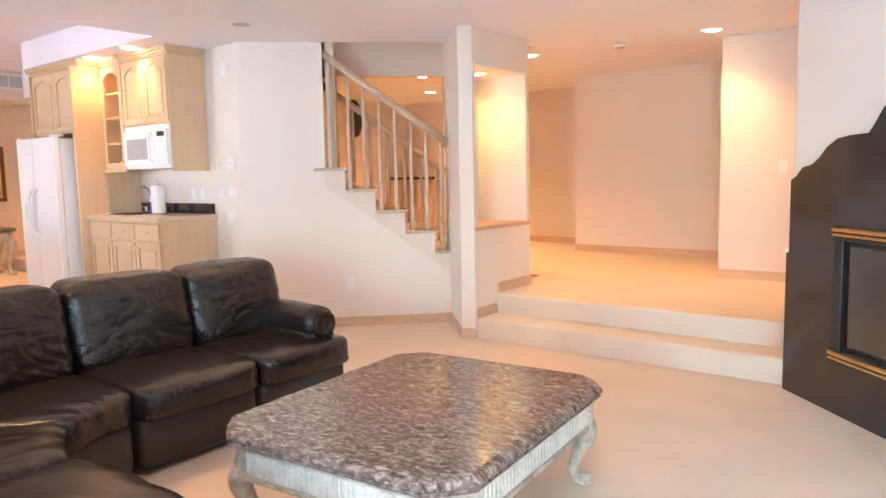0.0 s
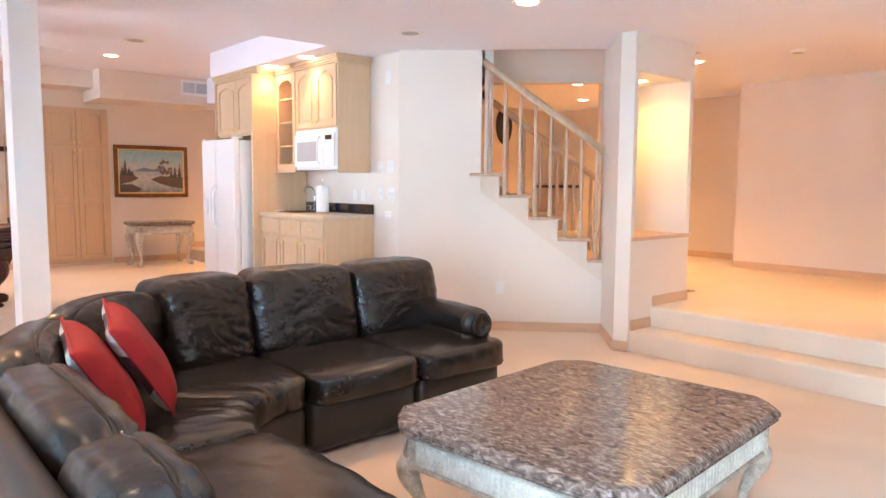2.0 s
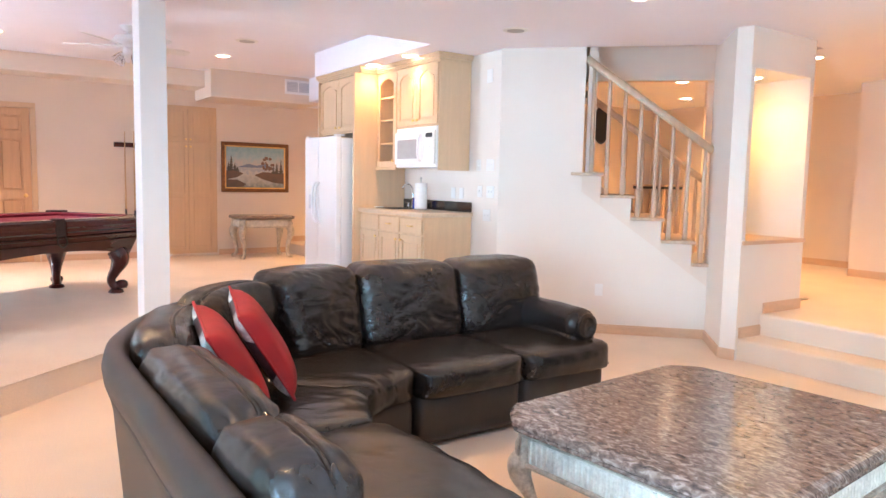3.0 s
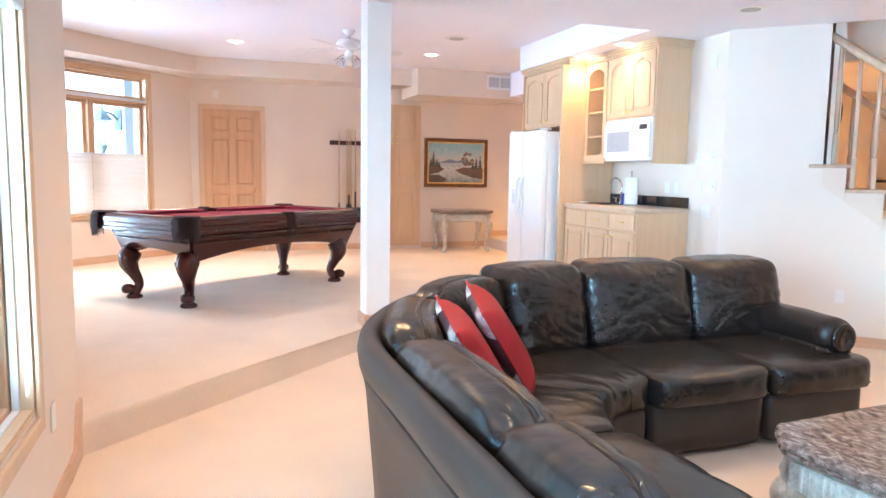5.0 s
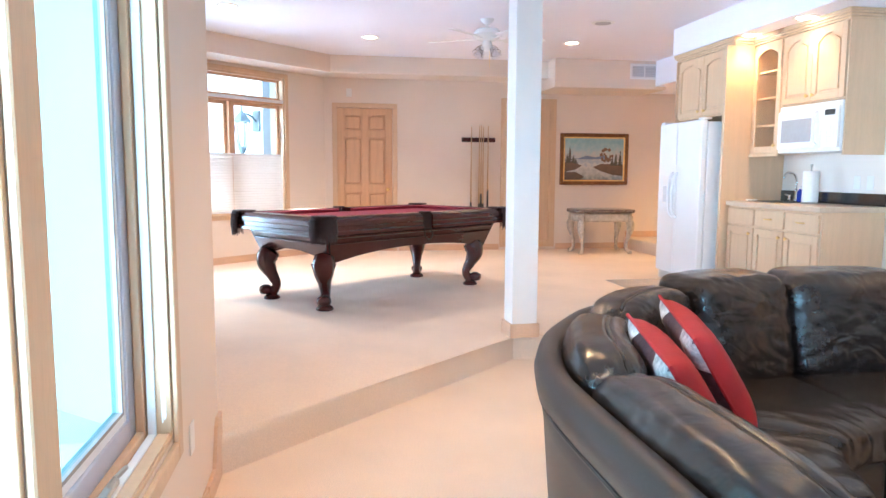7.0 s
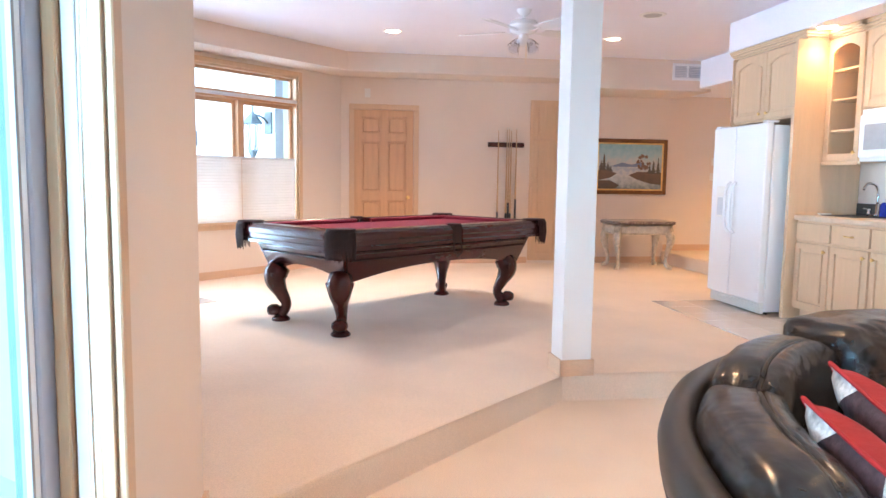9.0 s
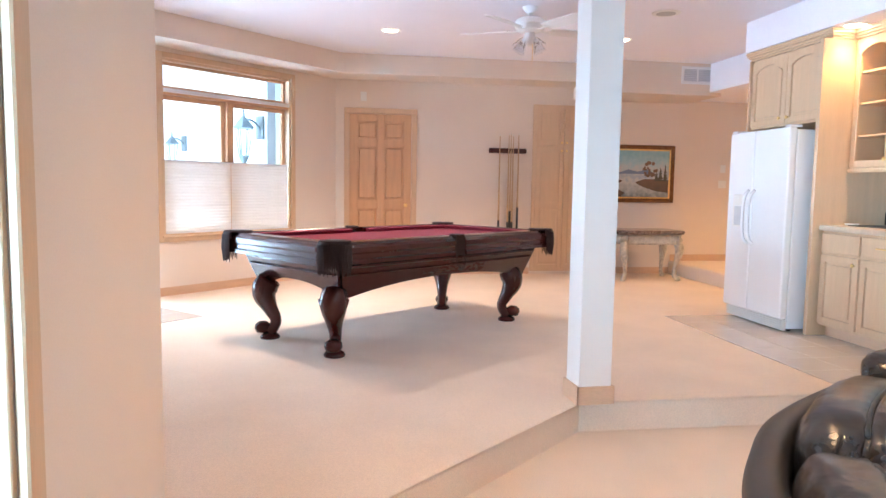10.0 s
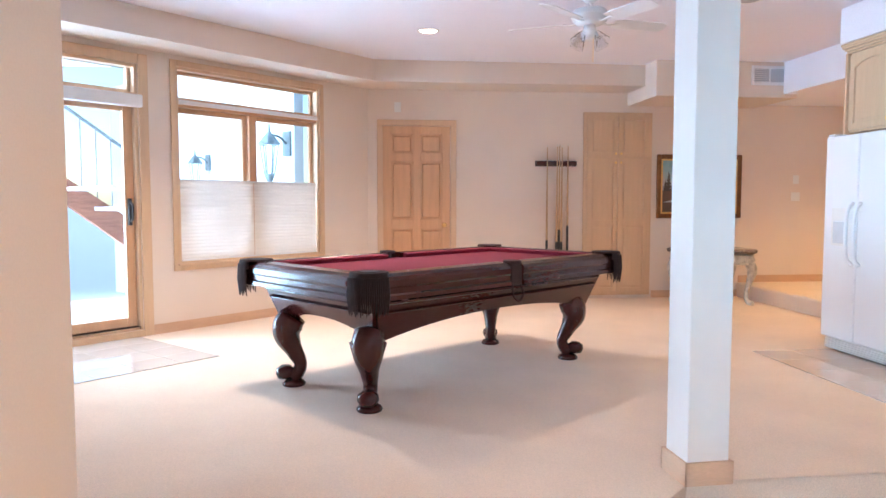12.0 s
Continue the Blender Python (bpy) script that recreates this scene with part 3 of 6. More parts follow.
# sliding glass door
d = window_root("door_1", MW, "wooden sliding glass door with a transom window")
part("casing", frame_bars(2.79, 4.79, 0.18, 2.69, 0.09, 0.001, 0.02, 0.004, None, 0.06), MAPLE, d)
part("door_frame", frame_bars(2.88, 4.70, 0.24, 2.60, 0.03, -0.14, 0.0, 0.003), MAPLE, d)
part("transom_bar", box(2.91, 4.67, -0.13, 0.0, 2.27, 2.35, 0.004), MAPLE, d)
for a, b, y in ((2.91, 3.83, -0.07), (3.77, 4.67, -0.12)):
    part("leaf", frame_bars(a, b, 0.27, 2.27, 0.085, y - 0.02, y + 0.02, 0.005), PINE, d, "sliding leaf with a honey wood frame")
    pane("pane", a + 0.08, b - 0.08, 0.35, 2.19, y, d)
pane("pane", 2.94, 4.64, 2.38, 2.57, -0.09, d)
part("transom_sash", frame_bars(2.91, 4.67, 2.35, 2.60, 0.03, -0.12, -0.07, 0.003), MAPLE, d)
part("shade_headrail", box(2.86, 4.70, -0.01, 0.06, 2.22, 2.33, 0.01), WHITE_TRACK, d, "raised white shade above the sliding door")
part("threshold", box(2.90, 4.68, -0.14, 0.0, 0.245, 0.27, 0.003), DARK, d, "dark metal door track")
bm = box(2.945, 2.975, -0.05, -0.02, 1.18, 1.42, 0.005)
tube(curve_pts([(2.96, -0.03, 1.21), (2.96, 0.015, 1.24), (2.96, 0.018, 1.30), (2.96, 0.015, 1.36), (2.96, -0.03, 1.39)], 12), 0.009, 8, bm)
part("handle", bm, BLACK, d, "dark pull handle")

# six-panel door in the back wall
DW = along((-11.18, 0.71), (-11.18, -0.11))


def six_panel_door(w, h):
    t = 0.022
    bm = box(0, w, -0.04, -t - 0.006, 0, h)
    st, mid = 0.10, 0.09
    rows = [(0.22, 0.88), (1.00, 1.70), (1.80, h - 0.10)]
    for a, b in ((0, st), (w - st, w), (w / 2 - mid / 2, w / 2 + mid / 2)):
        box(a, b, -t - 0.006, -0.004, 0, h, 0.003, bm, 1)
    z = 0
    for r0, r1 in rows + [(h, h)]:
        for a, b in ((st, w / 2 - mid / 2), (w / 2 + mid / 2, w - st)):
            box(a, b, -t - 0.006, -0.004, z, r0, 0.003, bm, 1)
        z = r1
    return bm, rows, st, mid


d = new("door_2")
d.matrix_world = DW
tagged(d, "closed six-panel honey pine door", "", "", "structure")
bm, rows, st, mid = six_panel_door(0.82, 2.13)
bm.transform(pose(0, -0.02, UP))
leaf = part("leaf", bm, PINE, d)
for r0, r1 in rows:
    for a, b in ((st, 0.41 - mid / 2), (0.41 + mid / 2, 0.82 - st)):
        bm = box(a + 0.016, b - 0.016, -0.060, -0.032, UP + r0 + 0.016, UP + r1 - 0.016, 0.018, None, 1)
        part("panel", bm, PINE, leaf)
bm = lathe([(0.026, 0), (0.026, 0.006), (0.012, 0.012), (0.012, 0.03), (0.024, 0.045), (0.027, 0.06), (0.018, 0.072)], 16)
bm.transform(pose(0.075, -0.024, UP + 0.93, -90))
part("door_handle", bm, BRASS, leaf, "round brass door knob", True)
bm = box(-0.07, 0.0, 0.001, 0.02, UP, 2.31, 0.004, None, 1)
box(0.82, 0.89, 0.001, 0.02, UP, 2.31, 0.004, bm, 1)
box(-0.07, 0.89, 0.001, 0.021, 2.31, 2.38, 0.004, bm, 1)
box(0, 0.82, -0.12, -0.0, 2.305, 2.312, 0, bm)
part("casing", bm, MAPLE, d)


def panel_door(w, h, arch=0.0, t=0.022, rail=0.055, glazed=False, split=0.0):
    """A framed cabinet door; its front at y = 0, its body towards +y, x 0 to w, z 0 to h."""
    bm = box(0, rail, 0, t, 0, h, 0.002, None, 1)
    box(w - rail, w, 0, t, 0, h, 0.002, bm, 1)
    box(rail, w - rail, 0, t, 0, rail, 0.002, bm, 1)
    n = 10
    low = [(rail + (w - 2 * rail) * i / n, h - rail - arch + arch * math.sin(math.pi * i / n) ** 0.8) for i in range(n + 1)]
    slab([(rail, h), *low, (w - rail, h)], 0, t, 0, bm)
    if not glazed:
        box(rail, w - rail, 0.015, t - 0.001, rail, h - rail, 0, bm)
        g = 0.024
        z = rail
        if split:
            box(rail, w - rail, 0, t - 0.002, split - 0.035, split + 0.035, 0.002, bm, 1)
            box(rail + g, w - rail - g, 0.003, 0.016, rail + g, split - 0.035 - g, 0.004, bm, 1)
            z = split + 0.035
        inner = [(rail + g, z + g), (w - rail - g, z + g)]
        inner += [(min(max(px, rail + g), w - rail - g), pz - g) for px, pz in low[::-1]]
        slab(inner, 0.003, 0.016, 0, bm)
    return bm


def knob(parent, x, z, y=0.0, material=None):
    bm = lathe([(0.006, 0), (0.006, 0.012), (0.015, 0.018), (0.015, 0.024), (0.008, 0.028)], 12)
    bm.transform(pose(x, y, z, 90))
    return part("knob", bm, material or BRASS, parent, "", True)


def cab_door(parent, x, z, w, h, y, arch=0.0, knob_at=None, glazed=False, name="door", split=0.0):
    ob = part(name, panel_door(w, h, arch, glazed=glazed, split=split), MAPLE, parent)
    ob.location = (x, y, z)
    if knob_at:
        knob(ob, *knob_at)
    return ob


# built-in cupboard in the back wall: its front faces +x
c = thing("wall_cupboard", along((-11.18, 3.25), (-11.18, 2.37)) @ pose(0.88, 0.0, 0, 0, 0, 180), "tall built-in maple cupboard with four panelled doors", "cupboard")
bm = frame_bars(0.0, 0.88, UP + 0.04, 2.50, 0.05, -0.022, -0.002, 0.003)
box(0.05, 0.83, -0.012, -0.003, UP + 0.09, 2.45, 0, bm)
part("face_frame", bm, MAPLE, c)
for i in (0, 1):
    x = 0.045 + i * 0.398
    cab_door(c, x, 1.95, 0.392, 0.51, -0.034, 0, (0.36 if i == 0 else 0.03, 0.04))
    dd = cab_door(c, x, UP + 0.08, 0.392, 1.67, -0.034, 0, (0.36 if i == 0 else 0.03, 1.62), split=0.87)

# ---- kitchen ----
KY = 4.27


def crown(x0, x1, y0, z, bm=None, side=True):
    for i, (o, a, b) in enumerate(((0.006, 0.0, 0.02), (0.02, 0.02, 0.04), (0.034, 0.04, 0.06), (0.04, 0.06, 0.078))):
        bm = box(x0 - o, x1 + o, y0 - o, KY, z + a, z + b, 0.003, bm, 1)
    return bm


c = thing("fridge_cabinet", pose(0, 0, 0), "maple cabinet over and beside the refrigerator", "cabinet")
part("body", box(-8.15, -7.07, 3.70, KY, 1.96, 2.61), MAPLE, c)
part("side_panel", box(-7.09, -7.05, 3.60, KY, UP, 2.61, 0.002), MAPLE, c, "tall maple side panel")
part("side_panel", box(-8.17, -8.15, 3.66, KY, UP, 2.61, 0.002), MAPLE, c)
part("crown", crown(-8.17, -7.05, 3.68, 2.61), MAPLE_H, c)
for i in (0, 1):
    cab_door(c, -8.14 + i * 0.527, 1.98, 0.52, 0.61, 3.678, 0.05, (0.46 if i == 0 else 0.045, 0.05))

c = thing("glass_cabinet", pose(0, 0, 0), "narrow maple wall cabinet with an arched glass door and open shelves", "cabinet")
bm = box(-7.04, -7.022, 3.90, KY, 1.56, 2.61)
box(-6.618, -6.60, 3.90, KY, 1.56, 2.61, 0, bm)
box(-7.022, -6.618, 4.25, KY, 1.56, 2.61, 0, bm)
box(-7.022, -6.618, 3.90, 4.25, 1.56, 1.578, 0, bm)
box(-7.022, -6.618, 3.90, 4.25, 2.59, 2.61, 0, bm)
part("body", bm, MAPLE, c)
for z in (1.82, 2.08, 2.33):
    part("shelf", box(-7.02, -6.62, 3.915, 4.25, z, z + 0.018, 0.002), MAPLE_H, c)
dd = cab_door(c, -7.03, 1.575, 0.42, 1.02, 3.879, 0.06, (0.385, 0.06), True)
gl = part("pane", box(0.05, 0.37, 0.009, 0.012, 0.05, 0.95), CABGLASS, dd)
gl.visible_shadow = False
part("crown", crown(-7.045, -6.60, 3.885, 2.61), MAPLE_H, c)
part("light_rail", box(-7.045, -6.60, 3.875, 3.90, 1.535, 1.565, 0.004), MAPLE_H, c)

c = thing("wall_cabinet", pose(0, 0, 0), "maple wall cabinet with arched panelled doors above the microwave", "cabinet")
part("body", box(-6.598, -5.78, 3.90, KY, 1.98, 2.61), MAPLE, c)
part("end_panel", box(-5.78, -5.765, 3.89, KY, 1.53, 2.61, 0.002), MAPLE, c)
part("crown", crown(-6.60, -5.765, 3.885, 2.61), MAPLE_H, c)
for i in (0, 1):
    cab_door(c, -6.585 + i * 0.40, 1.995, 0.395, 0.60, 3.879, 0.07, (0.36 if i == 0 else 0.035, 0.05))

c = thing("microwave", pose(-6.59, 3.86, 1.56), "white over-the-counter microwave with a dark window", "microwave")
part("body", box(0, 0.80, 0.02, 0.40, 0, 0.415, 0.008), WHITE, c)
dr = part("door", box(0.01, 0.58, -0.005, 0.02, 0.03, 0.37, 0.01), WHITE, c)
part("window", box(0.07, 0.47, -0.009, -0.0055, 0.09, 0.29, 0.002), mat("microwave_window", (0.42, 0.42, 0.43), 0.2, vary=0.05, scale=20), dr, "grey mesh window")
part("handle", tube(curve_pts([(0.54, -0.005, 0.06), (0.54, -0.04, 0.10), (0.54, -0.04, 0.30), (0.54, -0.005, 0.34)], 14), 0.011, 8), WHITE, dr, "", True)
part("control_panel", box(0.59, 0.79, -0.003, 0.02, 0.03, 0.37, 0.006), PLASTIC, c)
part("display", box(0.63, 0.75, -0.006, -0.0025, 0.30, 0.345, 0.001), BLACK, c)
for i in range(4):
    for j in range(3):
        part("button", box(0.63 + j * 0.042, 0.664 + j * 0.042, -0.006, -0.0025, 0.08 + i * 0.05, 0.115 + i * 0.05, 0.001), WHITE, c)
bm = bmesh.new()
for i in range(14):
    box(0.03 + i * 0.054, 0.07 + i * 0.054, 0.012, 0.0195, 0.385, 0.40, 0, bm)
part("vent_grille", bm, PLASTIC, c)

c = thing("base_cabinet", pose(0, 0, 0), "maple base cabinet with drawers over panelled doors", "cabinet")
BX0, BX1, BY = -7.045, -5.72, 3.70
part("body", box(BX0, BX1, BY, KY, UP + 0.10, UP + 0.88), MAPLE, c)
part("toe_kick", box(BX0, BX1 - 0.02, BY + 0.07, KY, UP + 0.005, UP + 0.10), TRIM, c)
part("end_panel", box(BX1, BX1 + 0.015, BY - 0.004, KY, UP + 0.006, UP + 0.88, 0.002), MAPLE, c)
bw = (BX1 - BX0) / 3
for i in range(3):
    x = BX0 + 0.012 + i * bw
    dw = part("drawer", box(0, bw - 0.02, 0, 0.02, 0, 0.155, 0.006), MAPLE, c)
    dw.location = (x, BY - 0.022, UP + 0.705)
    if i:
        bm = tube(curve_pts([(bw / 2 - 0.055, 0, 0.077), (bw / 2 - 0.045, -0.022, 0.077), (bw / 2 + 0.025, -0.022, 0.077), (bw / 2 + 0.035, 0, 0.077)], 10), 0.005, 8)
        part("handle", bm, BRASS, dw, "small brass pull")
    cab_door(c, x, UP + 0.12, bw - 0.02, 0.565, BY - 0.022, 0, (0.04 if i == 2 else bw - 0.06, 0.51))
solo("worktop", box(BX0 - 0.0, BX1 + 0.04, BY - 0.045, KY, UP + 0.881, UP + 0.925, 0.008), mat("beige_laminate", (0.62, 0.47, 0.34), 0.35, vary=0.06, scale=20), pose(0, 0, 0), "beige worktop on the base cabinet", "worktop")
solo("backsplash", box(-7.04, BX1 + 0.02, KY - 0.02, KY - 0.001, UP + 0.926, UP + 1.03, 0.003), GRANITE_B, pose(0, 0, 0), "low black stone upstand behind the worktop", "backsplash")
# sink and tap
s = thing("sink", pose(-6.72, 3.98, UP + 0.926), "dark bar sink set into the worktop", "sink")
part("rim", prism([(-0.19, -0.17), (0.19, -0.17), (0.19, 0.17), (-0.19, 0.17)], 0, 0.006, 0.002), BLACK, s)
# flat dark plate stands for the shaded depth of the bowl
part("bowl_dark_plate", prism([(-0.165, -0.145), (0.165, -0.145), (0.165, 0.10), (-0.165, 0.10)], 0.006, 0.0075), DARK, s)
bm = lathe([(0.028, 0), (0.028, 0.012), (0.016, 0.02), (0.013, 0.10)], 14)
tube(curve_pts([(0, 0, 0.10), (0, 0, 0.20), (0, -0.03, 0.26), (0, -0.10, 0.27), (0, -0.14, 0.22)], 20), 0.010, 10, bm)
t = thing("tap", pose(-6.70, 4.17, UP + 0.932), "chrome gooseneck bar tap", "tap")
part("spout", bm, CHROME, t, "", True)
for dx in (-0.09, 0.09):
    bm = lathe([(0.022, 0), (0.02, 0.02), (0.012, 0.03), (0.018, 0.05), (0.01, 0.06)], 12)
    tube([(0, 0, 0.05), (dx * 0.5, -0.02, 0.06)], 0.006, 8, bm)
    bm.transform(pose(dx, 0, 0))
    part("handle", bm, CHROME, t, "", True)
p = thing("paper_towel_holder", pose(-6.34, 4.05, UP + 0.926), "white paper towel roll on an upright holder", "paper towels")
part("base", lathe([(0.075, 0), (0.075, 0.008), (0.06, 0.012)], 24), STEEL, p, "", True)
part("rod", lathe([(0.006, 0.012), (0.006, 0.33), (0.012, 0.335), (0.012, 0.35), (0.004, 0.355)], 10), STEEL, p, "", True)
part("roll", lathe([(0.03, 0.014), (0.066, 0.014), (0.068, 0.02), (0.068, 0.285), (0.066, 0.29), (0.03, 0.29)], 28), mat("paper", (0.85, 0.84, 0.82), 0.9, vary=0.03, scale=40, bump=0.3, bump_scale=120), p, "", True)
solo("soap_dish", lathe([(0.02, 0), (0.05, 0.006), (0.055, 0.018), (0.045, 0.012), (0.01, 0.01)], 18), PLASTIC, pose(-6.93, 3.86, UP + 0.926), "small white dish on the worktop", "dish", "", True)

b = thing("soap_bottle", pose(-6.57, 4.12, UP + 0.926), "small blue dish soap bottle beside the tap", "soap bottle")
part("bottle", lathe([(0.024, 0.0), (0.028, 0.006), (0.028, 0.085), (0.020, 0.115), (0.010, 0.125)], 16), mat("blue_soap", (0.02, 0.04, 0.35), 0.2, vary=0.05, scale=10), b, "", True)
part("cap", lathe([(0.012, 0.125), (0.012, 0.145), (0.006, 0.155)], 12), PLASTIC, b, "", True)

f = thing("refrigerator", pose(-8.045, 3.43, UP), "white side-by-side refrigerator with a water dispenser", "refrigerator")
FW, FH = 0.88, 1.73
part("body", box(0.005, FW - 0.005, 0.075, 0.82, 0.03, FH - 0.02, 0.008), WHITE, f)
dl = part("freezer_door", box(0.0, 0.385, 0.0, 0.07, 0.115, FH, 0.014, None, 3), WHITE, f)
dr = part("door", box(0.392, FW, 0.0, 0.07, 0.115, FH, 0.014, None, 3), WHITE, f)
for parent, x in ((dl, 0.345), (dr, 0.432)):
    part("handle", tube(curve_pts([(x, 0.0, 0.72), (x, -0.045, 0.78), (x, -0.058, 0.96), (x, -0.045, 1.14), (x, 0.0, 1.20)], 20), 0.014, 10), WHITE, parent, "curved white handle", True)
bm = frame_bars(0.10, 0.28, 0.86, 1.16, 0.02, -0.004, 0.004, 0.002)
di = part("dispenser", bm, PLASTIC, dl, "water and ice dispenser")
part("dispenser_recess", box(0.12, 0.26, -0.001, 0.003, 0.88, 1.05), mat("dispenser_grey", (0.62, 0.64, 0.67), 0.4, vary=0.05, scale=10), dl)
part("dispenser_panel", box(0.12, 0.26, -0.003, 0.003, 1.06, 1.14, 0.001), PLASTIC, dl)
bm = bmesh.new()
for i in range(5):
    box(0.02, FW - 0.02, 0.028 + 0.0, 0.045, 0.022 + i * 0.017, 0.032 + i * 0.017, 0.002, bm, 1)
box(0.02, FW - 0.02, 0.046, 0.076, 0.015, 0.11, 0, bm)
part("grille", bm, PLASTIC, f, "white slatted toe grille")
for x in (0.05, FW - 0.05):
    part("hinge_cap", box(x - 0.04, x + 0.04, 0.01, 0.12, FH + 0.0, FH + 0.02, 0.006), WHITE, f)
    part("foot", lathe([(0.02, 0), (0.02, 0.03)], 12, None, pose(x, 0.12, 0)), BLACK, f)

# wall plates
def plate(m, w, h, label, kind="switch plate", knobs=1):
    p = thing("switch_plate" if "switch" in kind else "outlet", m, label, kind)
    part("cover", box(-w / 2, w / 2, -0.006, 0, -h / 2, h / 2, 0.003), PLASTIC, p)
    for i in range(knobs):
        x = (i - (knobs - 1) / 2) * 0.046
        part("toggle", box(x - 0.005, x + 0.005, -0.014, -0.005, -0.012, 0.012, 0.002), PLASTIC, p)


PY = 4.28
for x, z, wd, kn in ((-5.61, 1.59, 0.075, 1), (-5.42, 1.59, 0.12, 2), (-5.58, 1.325, 0.075, 1), (-5.41, 1.325, 0.12, 2), (-5.46, 1.09, 0.12, 2)):
    plate(pose(x, PY - 0.001, z), wd, 0.115, "white switch plate on the kitchen wall", "switch plate", kn)
plate(pose(-5.46, PY - 0.001, 2.46), 0.09, 0.13, "white chime cover high on the kitchen wall", "switch plate", 0)
plate(pose(-6.05, PY - 0.001, 1.30), 0.075, 0.115, "white outlet above the worktop", "outlet", 0)
plate(pose(-5.90, PY - 0.001, 1.30), 0.075, 0.115, "white outlet above the worktop", "outlet", 0)
plate(along(K0, K1) @ pose((K0[0] + 4.55) / C45, 0.001, 0.42, 0, 0, 180), 0.075, 0.115, "white outlet low on the stair wall", "outlet", 0)
plate(pose(-1.26, 7.418, 1.45), 0.075, 0.115, "white light switch on the landing wall", "switch plate", 1)
plate(pose(-11.178, 5.19, 1.68, 0, 0, 90), 0.08, 0.11, "white light switch in the hall", "switch plate", 1)
plate(pose(-11.178, 5.19, 1.46, 0, 0, 90), 0.12, 0.11, "white light switch in the hall", "switch plate", 2)
plate(pose(-11.178, 0.07, 2.53, 0, 0, 90), 0.08, 0.12, "white motion sensor above the door", "sensor plate switch", 0)
plate(pose(-3.22, NEAR_Y + 0.002, 0.40, 0, 0, 180), 0.075, 0.115, "white outlet under the window", "outlet", 0)


# ---- ceiling fixtures ----
def can_light(x, y, z):
    c = thing("recessed_light", pose(x, y, z), "recessed ceiling light with a white trim ring, lit", "ceiling light", "recessed ceiling lights")
    own = bmesh.new()
    rings = [(0.105, -0.001), (0.105, -0.006), (0.085, -0.009), (0.078, -0.004)]
    vs = [[own.verts.new((r * math.cos(a * math.pi / 14), r * math.sin(a * math.pi / 14), h)) for a in range(28)] for r, h in rings]
    for p, q in zip(vs, vs[1:]):
        for i in range(28):
            own.faces.new((p[i], p[(i + 1) % 28], q[(i + 1) % 28], q[i]))
    part("trim_ring", own, PLASTIC, c, "", True)
    part("lamp", lathe([(0.077, -0.004), (0.07, -0.008), (0.03, -0.016)], 24), LAMP_GLOW, c, "glowing bulb face", True)


for x, y, z, watts, tone in CANS:
    can_light(x, y, z)
can_light(-3.55, 5.68, 2.37)


def round_cover(x, y, z, r, label, cat, dark=False):
    c = thing("smoke_detector" if not dark else "ceiling_speaker", pose(x, y, z), label, cat)
    part("body", lathe([(r * 0.7, -0.03 if not dark else -0.008), (r * 0.95, -0.022 if not dark else -0.006), (r, -0.001)], 26), PLASTIC, c, "", True)
    part("grille", lathe([(r * 0.66, -0.034 if not dark else -0.0095), (r * 0.68, -0.029 if not dark else -0.0079)], 26), mat("grille_grey", (0.45, 0.44, 0.44), 0.6, vary=0.2, scale=200), c)


round_cover(-8.0, 2.7, HI, 0.13, "round grey speaker grille in the ceiling", "speaker", True)
round_cover(-4.56, 3.84, LO, 0.11, "round grey speaker grille in the lowered ceiling", "speaker", True)
round_cover(-2.75, 7.1, 2.72, 0.07, "white smoke detector on the landing ceiling", "smoke detector")

v = thing("vent", pose(-10.299, 4.265, 2.825, 0, 0, 90), "white louvred air vent on the duct soffit", "vent")
# blue-grey plate whose colour stands for the shade between the slats
part("backing", box(-0.19, 0.19, 0.0, 0.003, -0.085, 0.085), mat("vent_shadow", (0.46, 0.49, 0.55), 0.7, vary=0.1, scale=5), v)
part("frame", frame_bars(-0.22, 0.22, -0.11, 0.11, 0.035, -0.012, 0.0, 0.003), WHITE, v)
part("divider", box(-0.008, 0.008, -0.011, 0.0, -0.075, 0.075), WHITE, v)
for i in range(7):
    bm = box(-0.185, 0.185, -0.010, -0.001, -0.0015, 0.0015)
    bm.transform(pose(0, 0, -0.066 + i * 0.022, 35))
    part("slat", bm, WHITE, v)

f = thing("ceiling_fan", pose(-8.06, 1.44, HI + 0.035), "white five-blade ceiling fan with glass lamp shades", "ceiling fan")
part("canopy", lathe([(0.03, -0.09), (0.06, -0.06), (0.075, -0.03), (0.078, -0.001)], 24), WHITE, f, "", True)
part("rod", lathe([(0.012, -0.125), (0.012, -0.08)], 12), WHITE, f, "", True)
part("motor", lathe([(0.05, -0.26), (0.10, -0.25), (0.132, -0.225), (0.132, -0.205), (0.146, -0.20), (0.146, -0.175), (0.132, -0.17), (0.132, -0.155), (0.115, -0.14), (0.06, -0.13), (0.02, -0.115)], 30), WHITE, f, "", True)
part("light_kit", lathe([(0.015, -0.375), (0.05, -0.36), (0.065, -0.325), (0.05, -0.295), (0.045, -0.26)], 22), WHITE, f, "", True)
